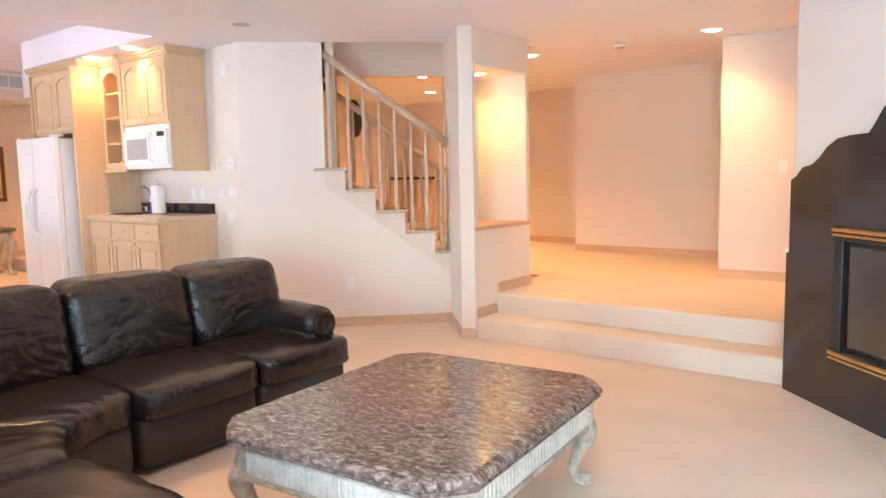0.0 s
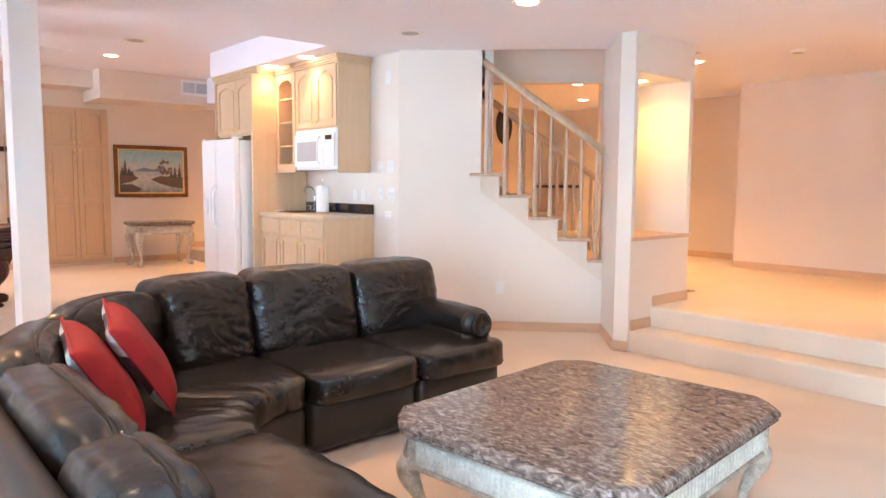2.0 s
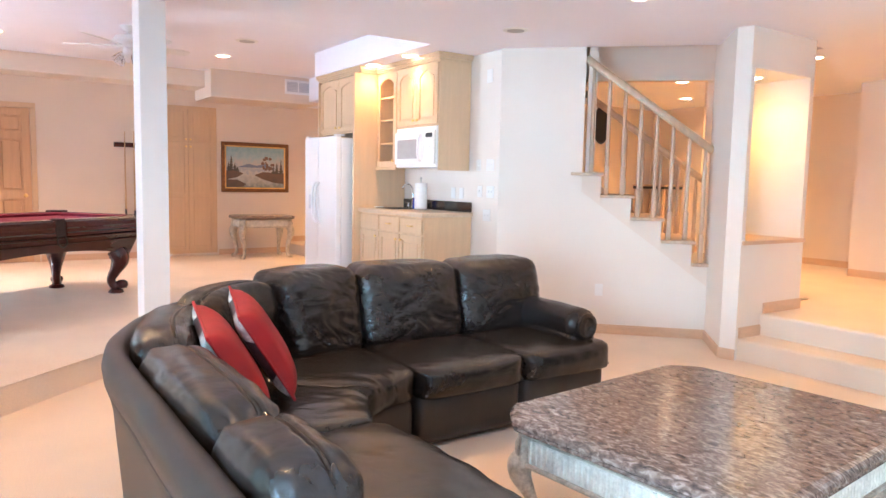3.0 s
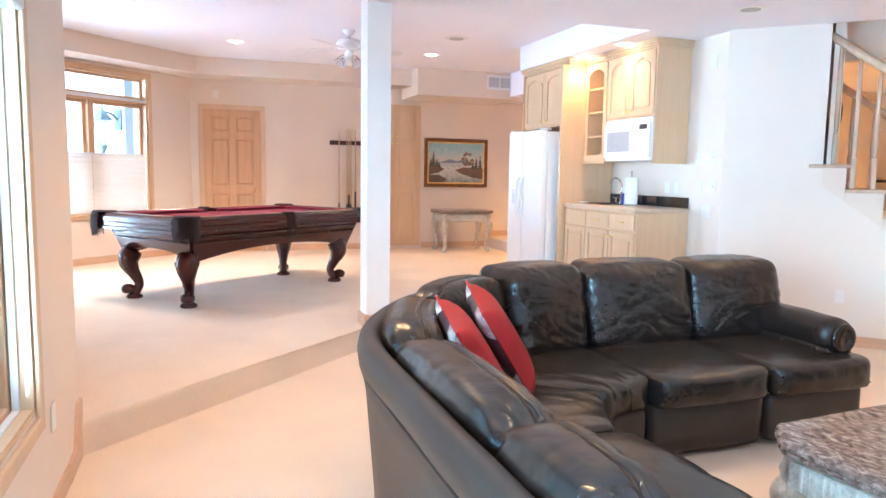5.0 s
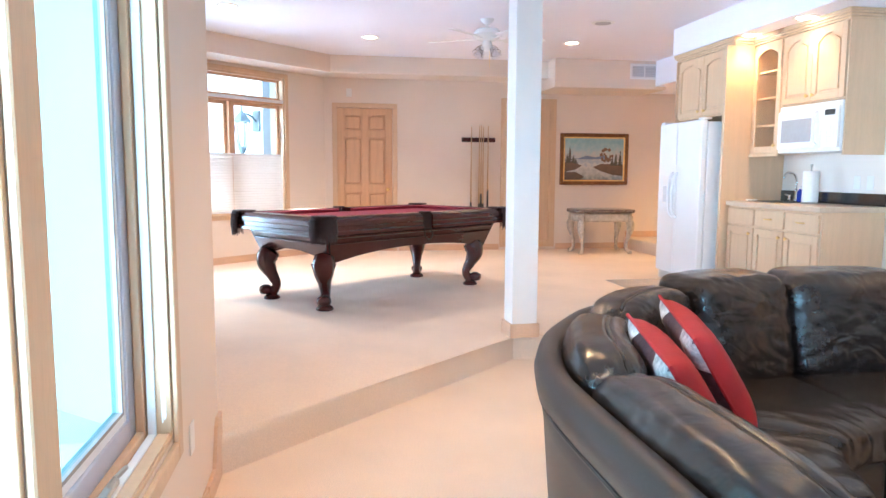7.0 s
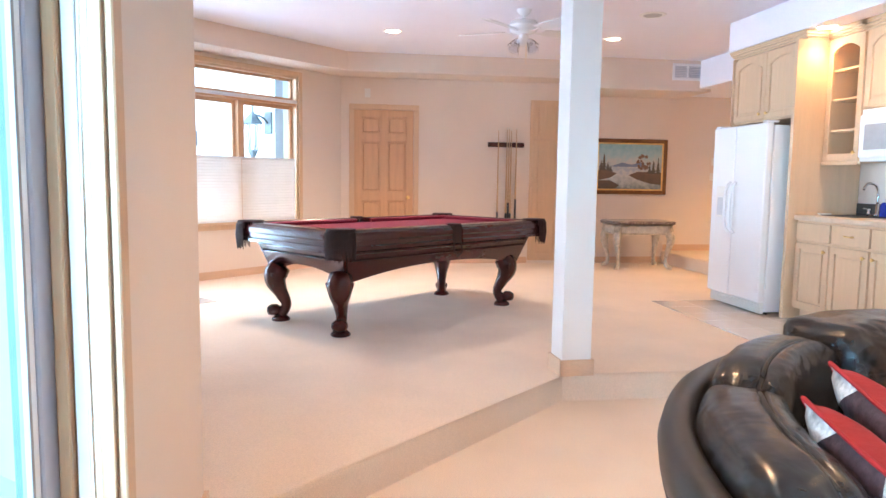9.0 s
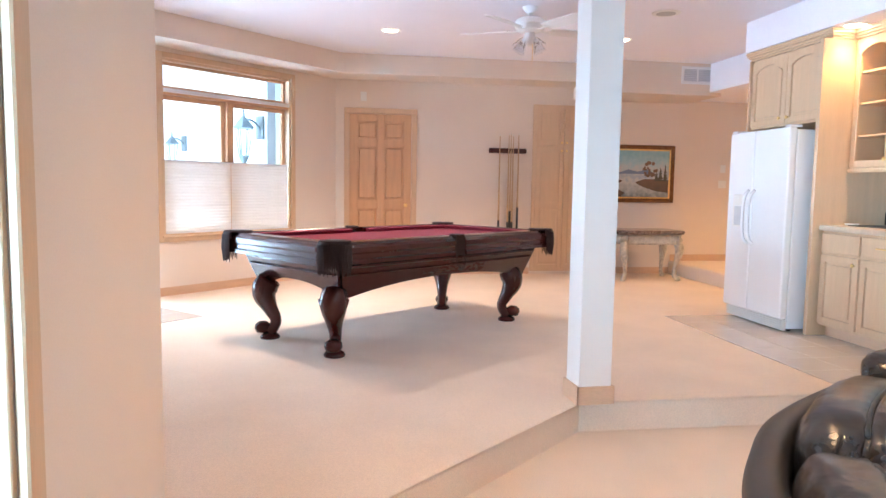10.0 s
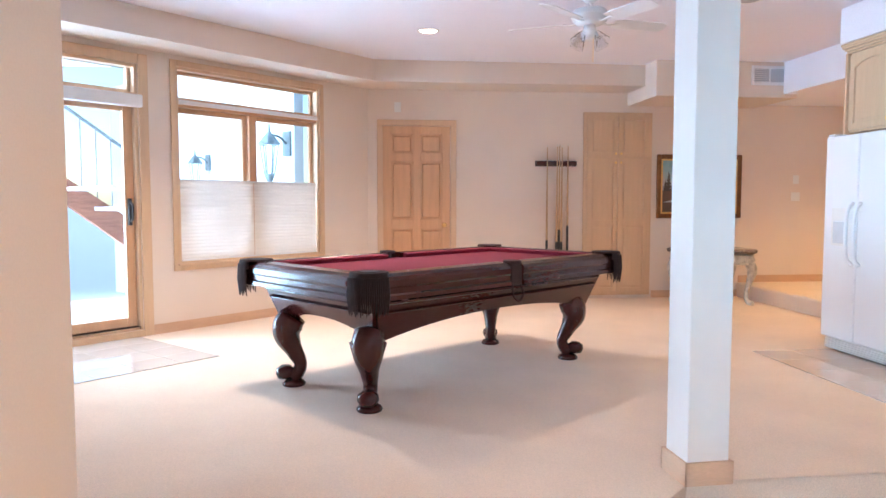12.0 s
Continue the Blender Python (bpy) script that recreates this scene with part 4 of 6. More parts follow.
for i in range(5):
    a = 25.5 + i * 72
    bm = slab([(0.20, -0.055), (0.26, -0.068), (0.60, -0.072), (0.645, -0.05), (0.655, 0), (0.645, 0.05), (0.60, 0.072), (0.26, 0.068), (0.20, 0.055)], -0.004, 0.004)
    bm.transform(pose(0, 0, -0.235, 0, 0, a) @ pose(0, 0, 0, 90 - 13))
    bl = part("blade", bm, WHITE, f)
    bm = tube([(0.09, 0, -0.235), (0.15, 0, -0.247), (0.24, 0, -0.237)], [0.018, 0.014, 0.022], 8, None, 0.4)
    bm.transform(pose(0, 0, 0, 0, 0, a))
    part("blade_arm", bm, WHITE, bl)
for i in range(4):
    a = 30 + i * 90
    bm = lathe([(0.024, 0), (0.034, -0.02), (0.047, -0.055), (0.05, -0.085), (0.058, -0.105), (0.055, -0.105), (0.045, -0.08), (0.028, -0.02)], 18)
    bm.transform(pose(0, 0, 0, 0, 0, a) @ pose(0.075, 0, -0.325, 0, -38, 0))
    part("shade", bm, FROST, f, "frosted tulip glass shade", True)
part("pull_chain", tube([(0.03, 0.02, -0.365), (0.03, 0.02, -0.54)], 0.002, 5), BRASS, f)

# ---- games area ----
P = thing("pool_table", pose(-7.685, 0.262, UP, 0, 0, 128.3), "dark mahogany pool table with burgundy felt and fringed leather pockets", "pool table")
TL, TW, TH = 1.25, 0.69, 0.815
part("slate_bed", box(-TL + 0.10, TL - 0.10, -TW + 0.10, TW - 0.10, 0.735, 0.772), FELT, P, "burgundy cloth playing surface")


def rail_profile(n, name, m, length):
    prof = [(0, 0.665), (0.0, 0.69), (0.010, 0.70), (0.010, 0.73), (0.004, 0.742), (0.004, 0.775), (0.016, 0.795), (0.035, 0.812), (0.12, 0.815), (0.13, 0.808), (0.13, 0.735), (0.10, 0.665)]
    bm = bmesh.new()
    a = [bm.verts.new((-length / 2, y, z)) for y, z in prof]
    b = [bm.verts.new((length / 2, y, z)) for y, z in prof]
    k = len(prof)
    for i in range(k):
        bm.faces.new((a[i], a[(i + 1) % k], b[(i + 1) % k], b[i]))
    bm.faces.new(a)
    bm.faces.new(b[::-1])
    bm.transform(m)
    r = part("rail", bm, MAHOG, P)
    cu = [(0.131, 0.808), (0.16, 0.806), (0.178, 0.80), (0.165, 0.774), (0.131, 0.773)]
    bm = bmesh.new()
    a = [bm.verts.new((-length / 2 + 0.03, y, z)) for y, z in cu]
    b = [bm.verts.new((length / 2 - 0.03, y, z)) for y, z in cu]
    for i in range(5):
        bm.faces.new((a[i], a[(i + 1) % 5], b[(i + 1) % 5], b[i]))
    bm.faces.new(a)
    bm.faces.new(b[::-1])
    bm.transform(m)
    part("cushion", bm, FELT, r, "burgundy cloth cushion")
    bm = bmesh.new()
    for i in (-1, 0, 1):
        lathe([(0.006, 0.8152), (0.005, 0.8168)], 10, bm, pose(i * length * 0.25, 0.075, 0))
    bm.transform(m)
    part("sight", bm, IVORY, r)


for sx in (-1, 1):
    rail_profile(0, "end", pose(sx * TL, 0, 0, 0, 0, 90 * sx), 2 * TW - 0.17)
    for sy in (-1, 1):
        rail_profile(0, "side", pose(sx * (TL / 2 - 0.01), sy * TW, 0, 0, 0, 180 if sy > 0 else 0), TL - 0.15)


def apron(half, m):
    n = 16
    low = [(-half + 2 * half * i / n, 0.40 + 0.10 * (1 - abs(2 * i / n - 1) ** 2.2)) for i in range(n + 1)]
    bm = bmesh.new()
    taper = 0.10
    def place(x, z, out):
        k = (0.665 - z) / 0.265
        return (x * (1 - taper * k / max(half, 0.1) * 0.9), out + taper * k * 0.85, z)
    for thick in (0.0, 0.03):
        vs = [bm.verts.new(place(x, z, thick)) for x, z in [(-half, 0.665), *low, (half, 0.665)]]
        bm.faces.new(vs if thick else vs[::-1])
    bm.verts.ensure_lookup_table()
    k = len(bm.verts) // 2
    for i in range(k):
        bm.faces.new((bm.verts[i], bm.verts[(i + 1) % k], bm.verts[k + (i + 1) % k], bm.verts[k + i]))
    # applied moulding near the upper edge
    box(-half + 0.03, half - 0.03, -0.008, 0.02, 0.625, 0.65, 0.006, bm, 1)
    box(-half + 0.05, half - 0.05, 0.008, 0.03, 0.575, 0.585, 0.003, bm, 1)
    bm.transform(m)
    part("apron", bm, MAHOG, P, "arched cabinet side")


for sx in (-1, 1):
    apron(TW - 0.11, pose(sx * (TL - 0.12), 0, 0, 0, 0, 90 * sx))
    apron(TL - 0.14, pose(0, sx * (TW - 0.09), 0, 0, 0, 180 if sx > 0 else 0))
for sx in (-1, 1):
    for sy in (-1, 1):
        dx, dy = sx * 0.72, sy * 0.69
        def at(o, z):
            return (sx * 0.97 - 0.085 + dx * o, sy * 0.40 - 0.06 + dy * o, z)
        pts = curve_pts([at(0.0, 0.46), at(0.035, 0.40), at(0.04, 0.33), at(0.0, 0.24), at(-0.045, 0.15), at(-0.03, 0.09), at(0.005, 0.055)], 26)
        rad = [np.interp(p.z, [0.05, 0.09, 0.15, 0.24, 0.33, 0.40, 0.46], [0.05, 0.042, 0.043, 0.058, 0.088, 0.10, 0.088]) for p in pts]
        leg = part("leg", tube(pts, rad, 16), MAHOG, P, "carved cabriole leg", True)
        bm = lathe([(0.02, 0.03), (0.05, 0.035), (0.064, 0.065), (0.06, 0.095), (0.03, 0.118)], 16, None, Matrix.Translation(at(0.055, 0.015)))
        part("ball_foot", bm, MAHOG, leg, "", True)
        part("pad", lathe([(0.072, 0.0), (0.078, 0.012), (0.066, 0.03), (0.04, 0.045)], 18, None, Matrix.Translation(at(0.0, 0.001))), MAHOG, leg, "", True)
        bm = bmesh.new()
        for i in range(7):
            a = math.radians(-75 + i * 25) + math.atan2(dy, dx)
            tube([at(0, 0.43)[:2] + (0.45,), (at(0.02, 0)[0] + 0.094 * math.cos(a), at(0.02, 0)[1] + 0.094 * math.sin(a), 0.40), (at(0.035, 0)[0] + 0.07 * math.cos(a), at(0.035, 0)[1] + 0.07 * math.sin(a), 0.29)], [0.010, 0.021, 0.007], 6, bm)
        part("leg_carving", bm, MAHOG, leg, "", True)
        # corner pocket: leather cap, iron and fringe
        c = (sx * (TL - 0.085), sy * (TW - 0.085))
        bm = bmesh.new()
        a0 = math.atan2(sy, sx)
        arc = [(c[0] + 0.112 * math.cos(a0 - 1.25 + 2.5 * i / 14), c[1] + 0.112 * math.sin(a0 - 1.25 + 2.5 * i / 14)) for i in range(15)]
        arc += [(c[0] + 0.090 * math.cos(a0 + 1.25 - 2.5 * i / 14), c[1] + 0.090 * math.sin(a0 + 1.25 - 2.5 * i / 14)) for i in range(15)]
        prism(arc, 0.765, 0.818, 0, bm)
        lathe([(0.110, 0.815), (0.107, 0.826), (0.060, 0.826), (0.056, 0.81)], 24, bm, Matrix.Translation((c[0], c[1], 0)))
        pk = part("pocket", bm, TASSEL, P, "black leather corner pocket")
        bm = bmesh.new()
        for i in range(25):
            a = a0 - 1.2 + 2.4 * i / 24
            r = 0.116
            tube([(c[0] + r * math.cos(a), c[1] + r * math.sin(a), 0.80), (c[0] + (r + 0.006) * math.cos(a), c[1] + (r + 0.006) * math.sin(a), 0.70), (c[0] + (r - 0.004) * math.cos(a), c[1] + (r - 0.004) * math.sin(a), 0.59 + 0.012 * (i % 3))], [0.005, 0.006, 0.003], 6, bm)
        part("fringe", bm, TASSEL, pk, "hanging leather fringe")
        # flat dark disc stands for the shade inside the pocket
        part("pocket_dark_disc", lathe([(0.056, 0.8265), (0.056, 0.8275)], 20, None, Matrix.Translation((c[0] - sx * 0.01, c[1] - sy * 0.01, 0))), DARK, pk)
for sy in (-1, 1):
    y = sy * (TW - 0.05)
    bm = lathe([(0.06, 0.805), (0.06, 0.824), (0.04, 0.824)], 20, None, Matrix.Translation((0, y, 0)))
    box(-0.055, 0.055, y + sy * 0.03 - 0.012, y + sy * 0.03 + 0.018, 0.66, 0.81, 0.006, bm, 1)
    pk = part("pocket", bm, TASSEL, P, "black leather side pocket")
    bm = bmesh.new()
    yy = sy * (TW - 0.012)
    tube(curve_pts([(-0.04, yy, 0.67), (-0.05, yy + sy * 0.015, 0.60), (0, yy + sy * 0.02, 0.56), (0.05, yy + sy * 0.015, 0.60), (0.04, yy, 0.67)], 16), 0.007, 6, bm)
    part("pocket_loop", bm, TASSEL, pk)

r = thing("cue_rack", pose(-11.18, 2.02, 0, 0, 0, 90), "dark wooden wall rack holding pool cues", "cue rack")
bm = bmesh.new()
box(-0.26, 0.26, -0.03, -0.001, 1.83, 1.90, 0.008, bm)
for i in range(4):
    box(-0.255 + i * 0.135, -0.15 + i * 0.135, -0.075, -0.025, 1.835, 1.895, 0.014, bm)
part("upper_bar", bm, MAHOG, r)
part("lower_shelf", box(-0.26, 0.26, -0.10, -0.001, 0.66, 0.70, 0.006), MAHOG, r)
CUE = mat("cue_maple", (0.55, 0.36, 0.20), 0.3, vary=0.1, scale=10)
for i, (x, lift, butt) in enumerate(((-0.12, 0.0, 0.82), (0.005, 0.01, 0.80), (0.035, 0.02, 0.95), (0.065, 0.0, 0.80), (0.14, 0.015, 1.0))):
    cue = thing("pool_cue", pose(-11.18, 2.02, 0, 0, 0, 90) @ pose(x, -0.07, 0.70), "maple pool cue with a dark butt standing in the wall rack", "pool cue", "pool cues")
    part("butt", lathe([(0.016, 0.0), (0.015, butt - 0.70 + 0.1)], 10), BLACK, cue, "dark wrapped butt")
    part("shaft", lathe([(0.0145, butt - 0.70 + 0.1), (0.0065, 1.32 + lift), (0.0065, 1.36 + lift)], 10), CUE, cue)
    part("tip", lathe([(0.0066, 1.36 + lift), (0.006, 1.385 + lift)], 8), IVORY, cue)


# ---- painting and console ----
pa = thing("painting", pose(-11.178, 3.88, 1.5875, 0, 0, 90), "framed landscape painting of a lake between trees", "painting")
GILT = mat("gilt_brown_frame", (0.20, 0.085, 0.03), 0.35, 0.3, vary=0.3, scale=20, bump=0.2, bump_scale=60)
bm = frame_bars(-0.56, 0.56, -0.40, 0.40, 0.055, -0.035, 0, 0.008)
part("frame", bm, GILT, pa, "brown and gilt wooden frame")
part("liner", frame_bars(-0.505, 0.505, -0.345, 0.345, 0.022, -0.026, 0, 0.004), BRASS, pa, "narrow gilt liner")


def paint(name, a, b=None):
    m = bpy.data.materials.new(name)
    m.use_nodes = True
    nt = m.node_tree
    s = nt.nodes["Principled BSDF"]
    s.inputs["Roughness"].default_value = 0.35
    tc = nt.nodes.new("ShaderNodeTexCoord")
    sp = nt.nodes.new("ShaderNodeSeparateXYZ")
    nt.links.new(tc.outputs["Object"], sp.inputs[0])
    n = nt.nodes.new("ShaderNodeTexNoise")
    n.inputs["Scale"].default_value, n.inputs["Detail"].default_value = 14, 5
    nt.links.new(tc.outputs["Object"], n.inputs["Vector"])
    ad = nt.nodes.new("ShaderNodeMath")
    ad.operation = "MULTIPLY_ADD"
    ad.inputs[1].default_value = 0.35
    nt.links.new(n.outputs[0], ad.inputs[0])
    nt.links.new(sp.outputs["Z"], ad.inputs[2])
    r = nt.nodes.new("ShaderNodeValToRGB")
    el = r.color_ramp.elements
    el[0].position, el[0].color = a[0][0], (*a[0][1], 1)
    el[1].position, el[1].color = a[-1][0], (*a[-1][1], 1)
    for p, c in a[1:-1]:
        el.new(p).color = (*c, 1)
    mr = nt.nodes.new("ShaderNodeMapRange")
    mr.inputs[1].default_value, mr.inputs[2].default_value = -0.35 + 0.17, 0.35 + 0.17
    nt.links.new(ad.outputs[0], mr.inputs[0])
    nt.links.new(mr.outputs[0], r.inputs[0])
    nt.links.new(r.outputs[0], s.inputs["Base Color"])
    return m


SKYP = paint("painted_sky_and_lake", [(0.0, (0.20, 0.25, 0.25)), (0.2, (0.46, 0.49, 0.48)), (0.36, (0.62, 0.62, 0.59)), (0.46, (0.40, 0.47, 0.54)), (0.56, (0.58, 0.57, 0.55)), (0.75, (0.38, 0.56, 0.60)), (1.0, (0.24, 0.45, 0.52))])
SHORE = paint("painted_shore", [(0.0, (0.10, 0.08, 0.065)), (0.5, (0.20, 0.12, 0.085)), (1.0, (0.26, 0.16, 0.11))])
TREEP = paint("painted_trees", [(0.0, (0.07, 0.07, 0.06)), (0.5, (0.10, 0.09, 0.075)), (1.0, (0.15, 0.12, 0.09))])
HILL = paint("painted_hills", [(0.0, (0.13, 0.18, 0.30)), (1.0, (0.24, 0.30, 0.42))])
cv = part("canvas", box(-0.49, 0.49, -0.012, -0.004, -0.33, 0.33), SKYP, pa)
part("painted_hill", slab([(-0.3, 0.0), (-0.12, 0.06), (0.02, 0.03), (0.15, 0.07), (0.3, 0.0)], -0.0135, -0.0122), HILL, cv)
part("painted_shore", slab([(-0.48, -0.05), (-0.30, -0.06), (-0.20, -0.10), (-0.30, -0.16), (-0.48, -0.2)], -0.0145, -0.0125), SHORE, cv)
part("painted_shore", slab([(-0.48, -0.20), (-0.3, -0.2), (-0.16, -0.27), (-0.22, -0.32), (-0.48, -0.32)], -0.0145, -0.0125), SHORE, cv)
part("painted_shore", slab([(0.48, -0.08), (0.12, -0.07), (-0.02, -0.12), (0.10, -0.18), (0.30, -0.24), (0.48, -0.26)], -0.0145, -0.0125), SHORE, cv)
random.seed(5)
for x, z, h in ((-0.40, -0.06, 0.26), (-0.44, -0.06, 0.15), (-0.34, -0.06, 0.13), (-0.30, -0.07, 0.08), (0.36, -0.10, 0.20), (0.43, -0.10, 0.24), (0.30, -0.10, 0.14)):
    poly = [(x - 0.006, z)]
    for k in range(6):
        poly += [(x - 0.045 * (1 - k / 6) * random.uniform(0.8, 1.2), z + h * (k + 0.3) / 6.3), (x - 0.018 * (1 - k / 6), z + h * (k + 0.9) / 6.3)]
    poly += [(x, z + h)] + [(2 * x - px + random.uniform(-0.006, 0.006), pz) for px, pz in poly[:0:-1]] + [(x + 0.006, z)]
    part("painted_tree", slab(poly, -0.0155, -0.0127), TREEP, cv)
bm = bmesh.new()
for k in range(26):
    a, q = random.uniform(0, 6.28), random.random() ** 0.5
    lathe([(random.uniform(0.012, 0.028), -0.0006), (0.010, 0.0006)], 7, bm, Matrix.Translation((0.20 + 0.10 * q * math.cos(a), -0.015, 0.06 + 0.11 * q * math.sin(a))) @ pose(0, 0, 0, 90))
part("painted_tree", bm, SHORE, cv)


def cabriole(x, z1, z0, outx, outy, rad=0.035, seg=12, foot=True):
    """A curved leg that bows out at the knee and ends in a scroll foot; local to its thing."""
    def at(o, z):
        return (x[0] + outx * o, x[1] + outy * o, z)
    h = z1 - z0
    pts = curve_pts([at(0.0, z1), at(0.03, z1 - 0.12 * h), at(0.028, z1 - 0.28 * h), at(-0.005, z1 - 0.5 * h), at(-0.03, z1 - 0.72 * h), at(-0.02, z0 + 0.12 * h), at(0.02, z0 + 0.04 * h)], 24)
    rr = [np.interp((p.z - z0) / h, [0.04, 0.12, 0.3, 0.5, 0.72, 0.88, 1.0], [0.026, 0.020, 0.018, 0.024, 0.038, 0.045, 0.042]) * rad / 0.035 for p in pts]
    bm = tube(pts, rr, seg)
    scroll = []
    for i in range(22):
        a = i / 21 * 2.4 * math.pi
        r = 0.034 * (1 - i / 26)
        scroll.append((*at(0.055 + r * math.cos(a + 2.2) * 0.8, 0)[:2], z1 - 0.13 * h + r * math.sin(a + 2.2)))
    tube(scroll, 0.011, 8, bm)
    lathe([(0.03, z0), (0.034, z0 + 0.012), (0.03, z0 + 0.03), (0.022, z0 + 0.05)], 12, bm, Matrix.Translation((*at(0.03, 0)[:2], 0)))
    return bm


def ogee_top(poly, z0, z1, inset=0.02):
    """A stone top with a moulded rim."""
    c = Vector((sum(p[0] for p in poly) / len(poly), sum(p[1] for p in poly) / len(poly)))
    hx = max(abs(p[0] - c.x) for p in poly)
    prof = [(0.030, 0.0), (0.012, 0.10), (0.006, 0.22), (0.010, 0.34), (0.0, 0.48), (0.0, 0.66), (0.006, 0.80), (0.016, 0.92), (0.034, 1.0)]
    bm = bmesh.new()
    rings = []
    for o, k in prof:
        ring = []
        for i, p in enumerate(poly):
            a, b = Vector(poly[i - 1]), Vector(poly[(i + 1) % len(poly)])
            q = Vector(p)
            n1 = (q - a).normalized()
            n2 = (b - q).normalized()
            m = (Vector((-n1.y, n1.x)) + Vector((-n2.y, n2.x)))
            m = m / max(m.length_squared / 2, 1e-6) * 1.0
            ring.append(bm.verts.new((q.x + m.x * o, q.y + m.y * o, z0 + (z1 - z0) * k)))
        rings.append(ring)
    n = len(poly)
    for a, b in zip(rings, rings[1:]):
        for i in range(n):
            bm.faces.new((a[i], a[(i + 1) % n], b[(i + 1) % n], b[i]))
    bm.faces.new(rings[0][::-1])
    bm.faces.new(rings[-1])
    return bm


def chamfered(hx, hy, c, r=4):
    pts = []
    for sx, sy in ((1, -1), (1, 1), (-1, 1), (-1, -1)):
        p, q = Vector((sx * hx, sy * (hy - c))), Vector((sx * (hx - c), sy * hy))
        if sx * sy > 0:
            a, b = p, q
        else:
            a, b = q, p
        for k in range(r + 1):
            f = k / r
            mid = a.lerp(b, f)
            out = Vector((sx, sy)).normalized() * 0.07 * c * math.sin(math.pi * f)
            pts.append(tuple(mid + out))
    return pts


def fluted(length, z0, z1, pitch=0.028):
    """A fluted board along x, its face towards -y."""
    bm = box(-length / 2, length / 2, 0, 0.02, z0, z1, 0.002, None, 1)
    n = int(length / pitch)
    for i in range(n):
        x = -length / 2 + (i + 0.5) * length / n
        bm = box(x - pitch * 0.32, x + pitch * 0.32, -0.007, 0.002, z0 + 0.012, z1 - 0.012, 0.004, bm, 1)
    return bm


def ornate_table(T, hx, hy, h, ch, top_t, frieze, leg_rad):
    part("top", ogee_top(chamfered(hx, hy, ch), h - top_t, h), GRANITE, T, "polished brown and grey granite top with a moulded edge")
    fz1, fz0 = h - top_t - 0.001, h - top_t - frieze
    part("top_moulding", ogee_top(chamfered(hx - 0.028, hy - 0.028, ch * 0.9), fz1 - 0.018, fz1), SILVERED, T)
    ix, iy = hx - 0.06, hy - 0.06
    for sx in (-1, 1):
        bm = fluted(2 * (iy - ch * 0.8), fz0, fz1 - 0.018)
        bm.transform(pose(sx * ix, 0, 0, 0, 0, 90 * sx))
        part("apron", bm, IVORY, T, "fluted ivory apron")
        bm = fluted(2 * (ix - ch * 0.8), fz0, fz1 - 0.018)
        bm.transform(pose(0, sx * iy, 0, 0, 0, 180 if sx > 0 else 0))
        part("apron", bm, IVORY, T, "fluted ivory apron")
        bm = tube([(sx * (ix + 0.004), -(iy - ch * 0.8), fz0), (sx * (ix + 0.004), iy - ch * 0.8, fz0)], 0.011, 8)
        part("bead", bm, SILVERED, T)
        bm = tube([(-(ix - ch * 0.8), sx * (iy + 0.004), fz0), (ix - ch * 0.8, sx * (iy + 0.004), fz0)], 0.011, 8)
        part("bead", bm, SILVERED, T)
        for sy in (-1, 1):
            x, y = sx * (ix - ch * 0.42), sy * (iy - ch * 0.42)
            a = math.degrees(math.atan2(sy, sx))
            bm = box(-0.015, 0.035, -ch * 0.55, ch * 0.55, fz0 - 0.02, fz1 - 0.018, 0.006)
            bm.transform(pose(x, y, 0, 0, 0, a))
            cb = part("corner_block", bm, SILVERED, T)
            bm = bmesh.new()
            for i in range(5):
                b = math.radians(-60 + i * 30)
                tube([(0.036, 0.012 * (i - 2), fz0 + 0.0), (0.048, 0.02 * (i - 2), fz0 + frieze * 0.35), (0.036, 0.024 * (i - 2), fz0 + frieze * 0.62)], [0.004, 0.008, 0.003], 6, bm)
            bm.transform(pose(x, y, 0, 0, 0, a))
            part("carving", bm, SILVERED, cb)
            part("leg", cabriole((x, y), fz0 + 0.01, 0.0, sx * 0.72, sy * 0.69, leg_rad), ANTIQUE, T, "carved greyed ivory cabriole leg with a scroll knee", True)


T = thing("console_table", pose(-10.62, 3.79, UP, 0, 0, 0), "carved ivory console table with a stone top", "console table")
ornate_table(T, 0.31, 0.46, 0.66, 0.09, 0.055, 0.12, 0.046)
T = thing("coffee_table", pose(-1.587, 2.468, 0, 0, 0, 5.0), "low square coffee table with granite top and carved ivory legs", "coffee table")
ornate_table(T, 0.584, 0.685, 0.495, 0.14, 0.065, 0.135, 0.042)

# ---- sectional sofa ----
SX, SCX, SCY, SR, SEND = -3.82, -2.35, 1.88, 1.47, -1.15
S_ST = 3.27 - SCY                     # straight wing
S_ARC = SR * math.pi / 2
S_TOT = S_ST + S_ARC + (SEND - SCX)


def sofa_at(s, r, z):
    """A place s metres along the back from the arm, r metres in from the outer back."""
    if s < S_ST:
        return Vector((SX + r, 3.27 - s, z))
    if s < S_ST + S_ARC:
        a = math.pi + (s - S_ST) / SR
        return Vector((SCX + (SR - r) * math.cos(a), SCY + (SR - r) * math.sin(a), z))
    return Vector((SCX + (s - S_ST - S_ARC), SCY - SR + r, z))


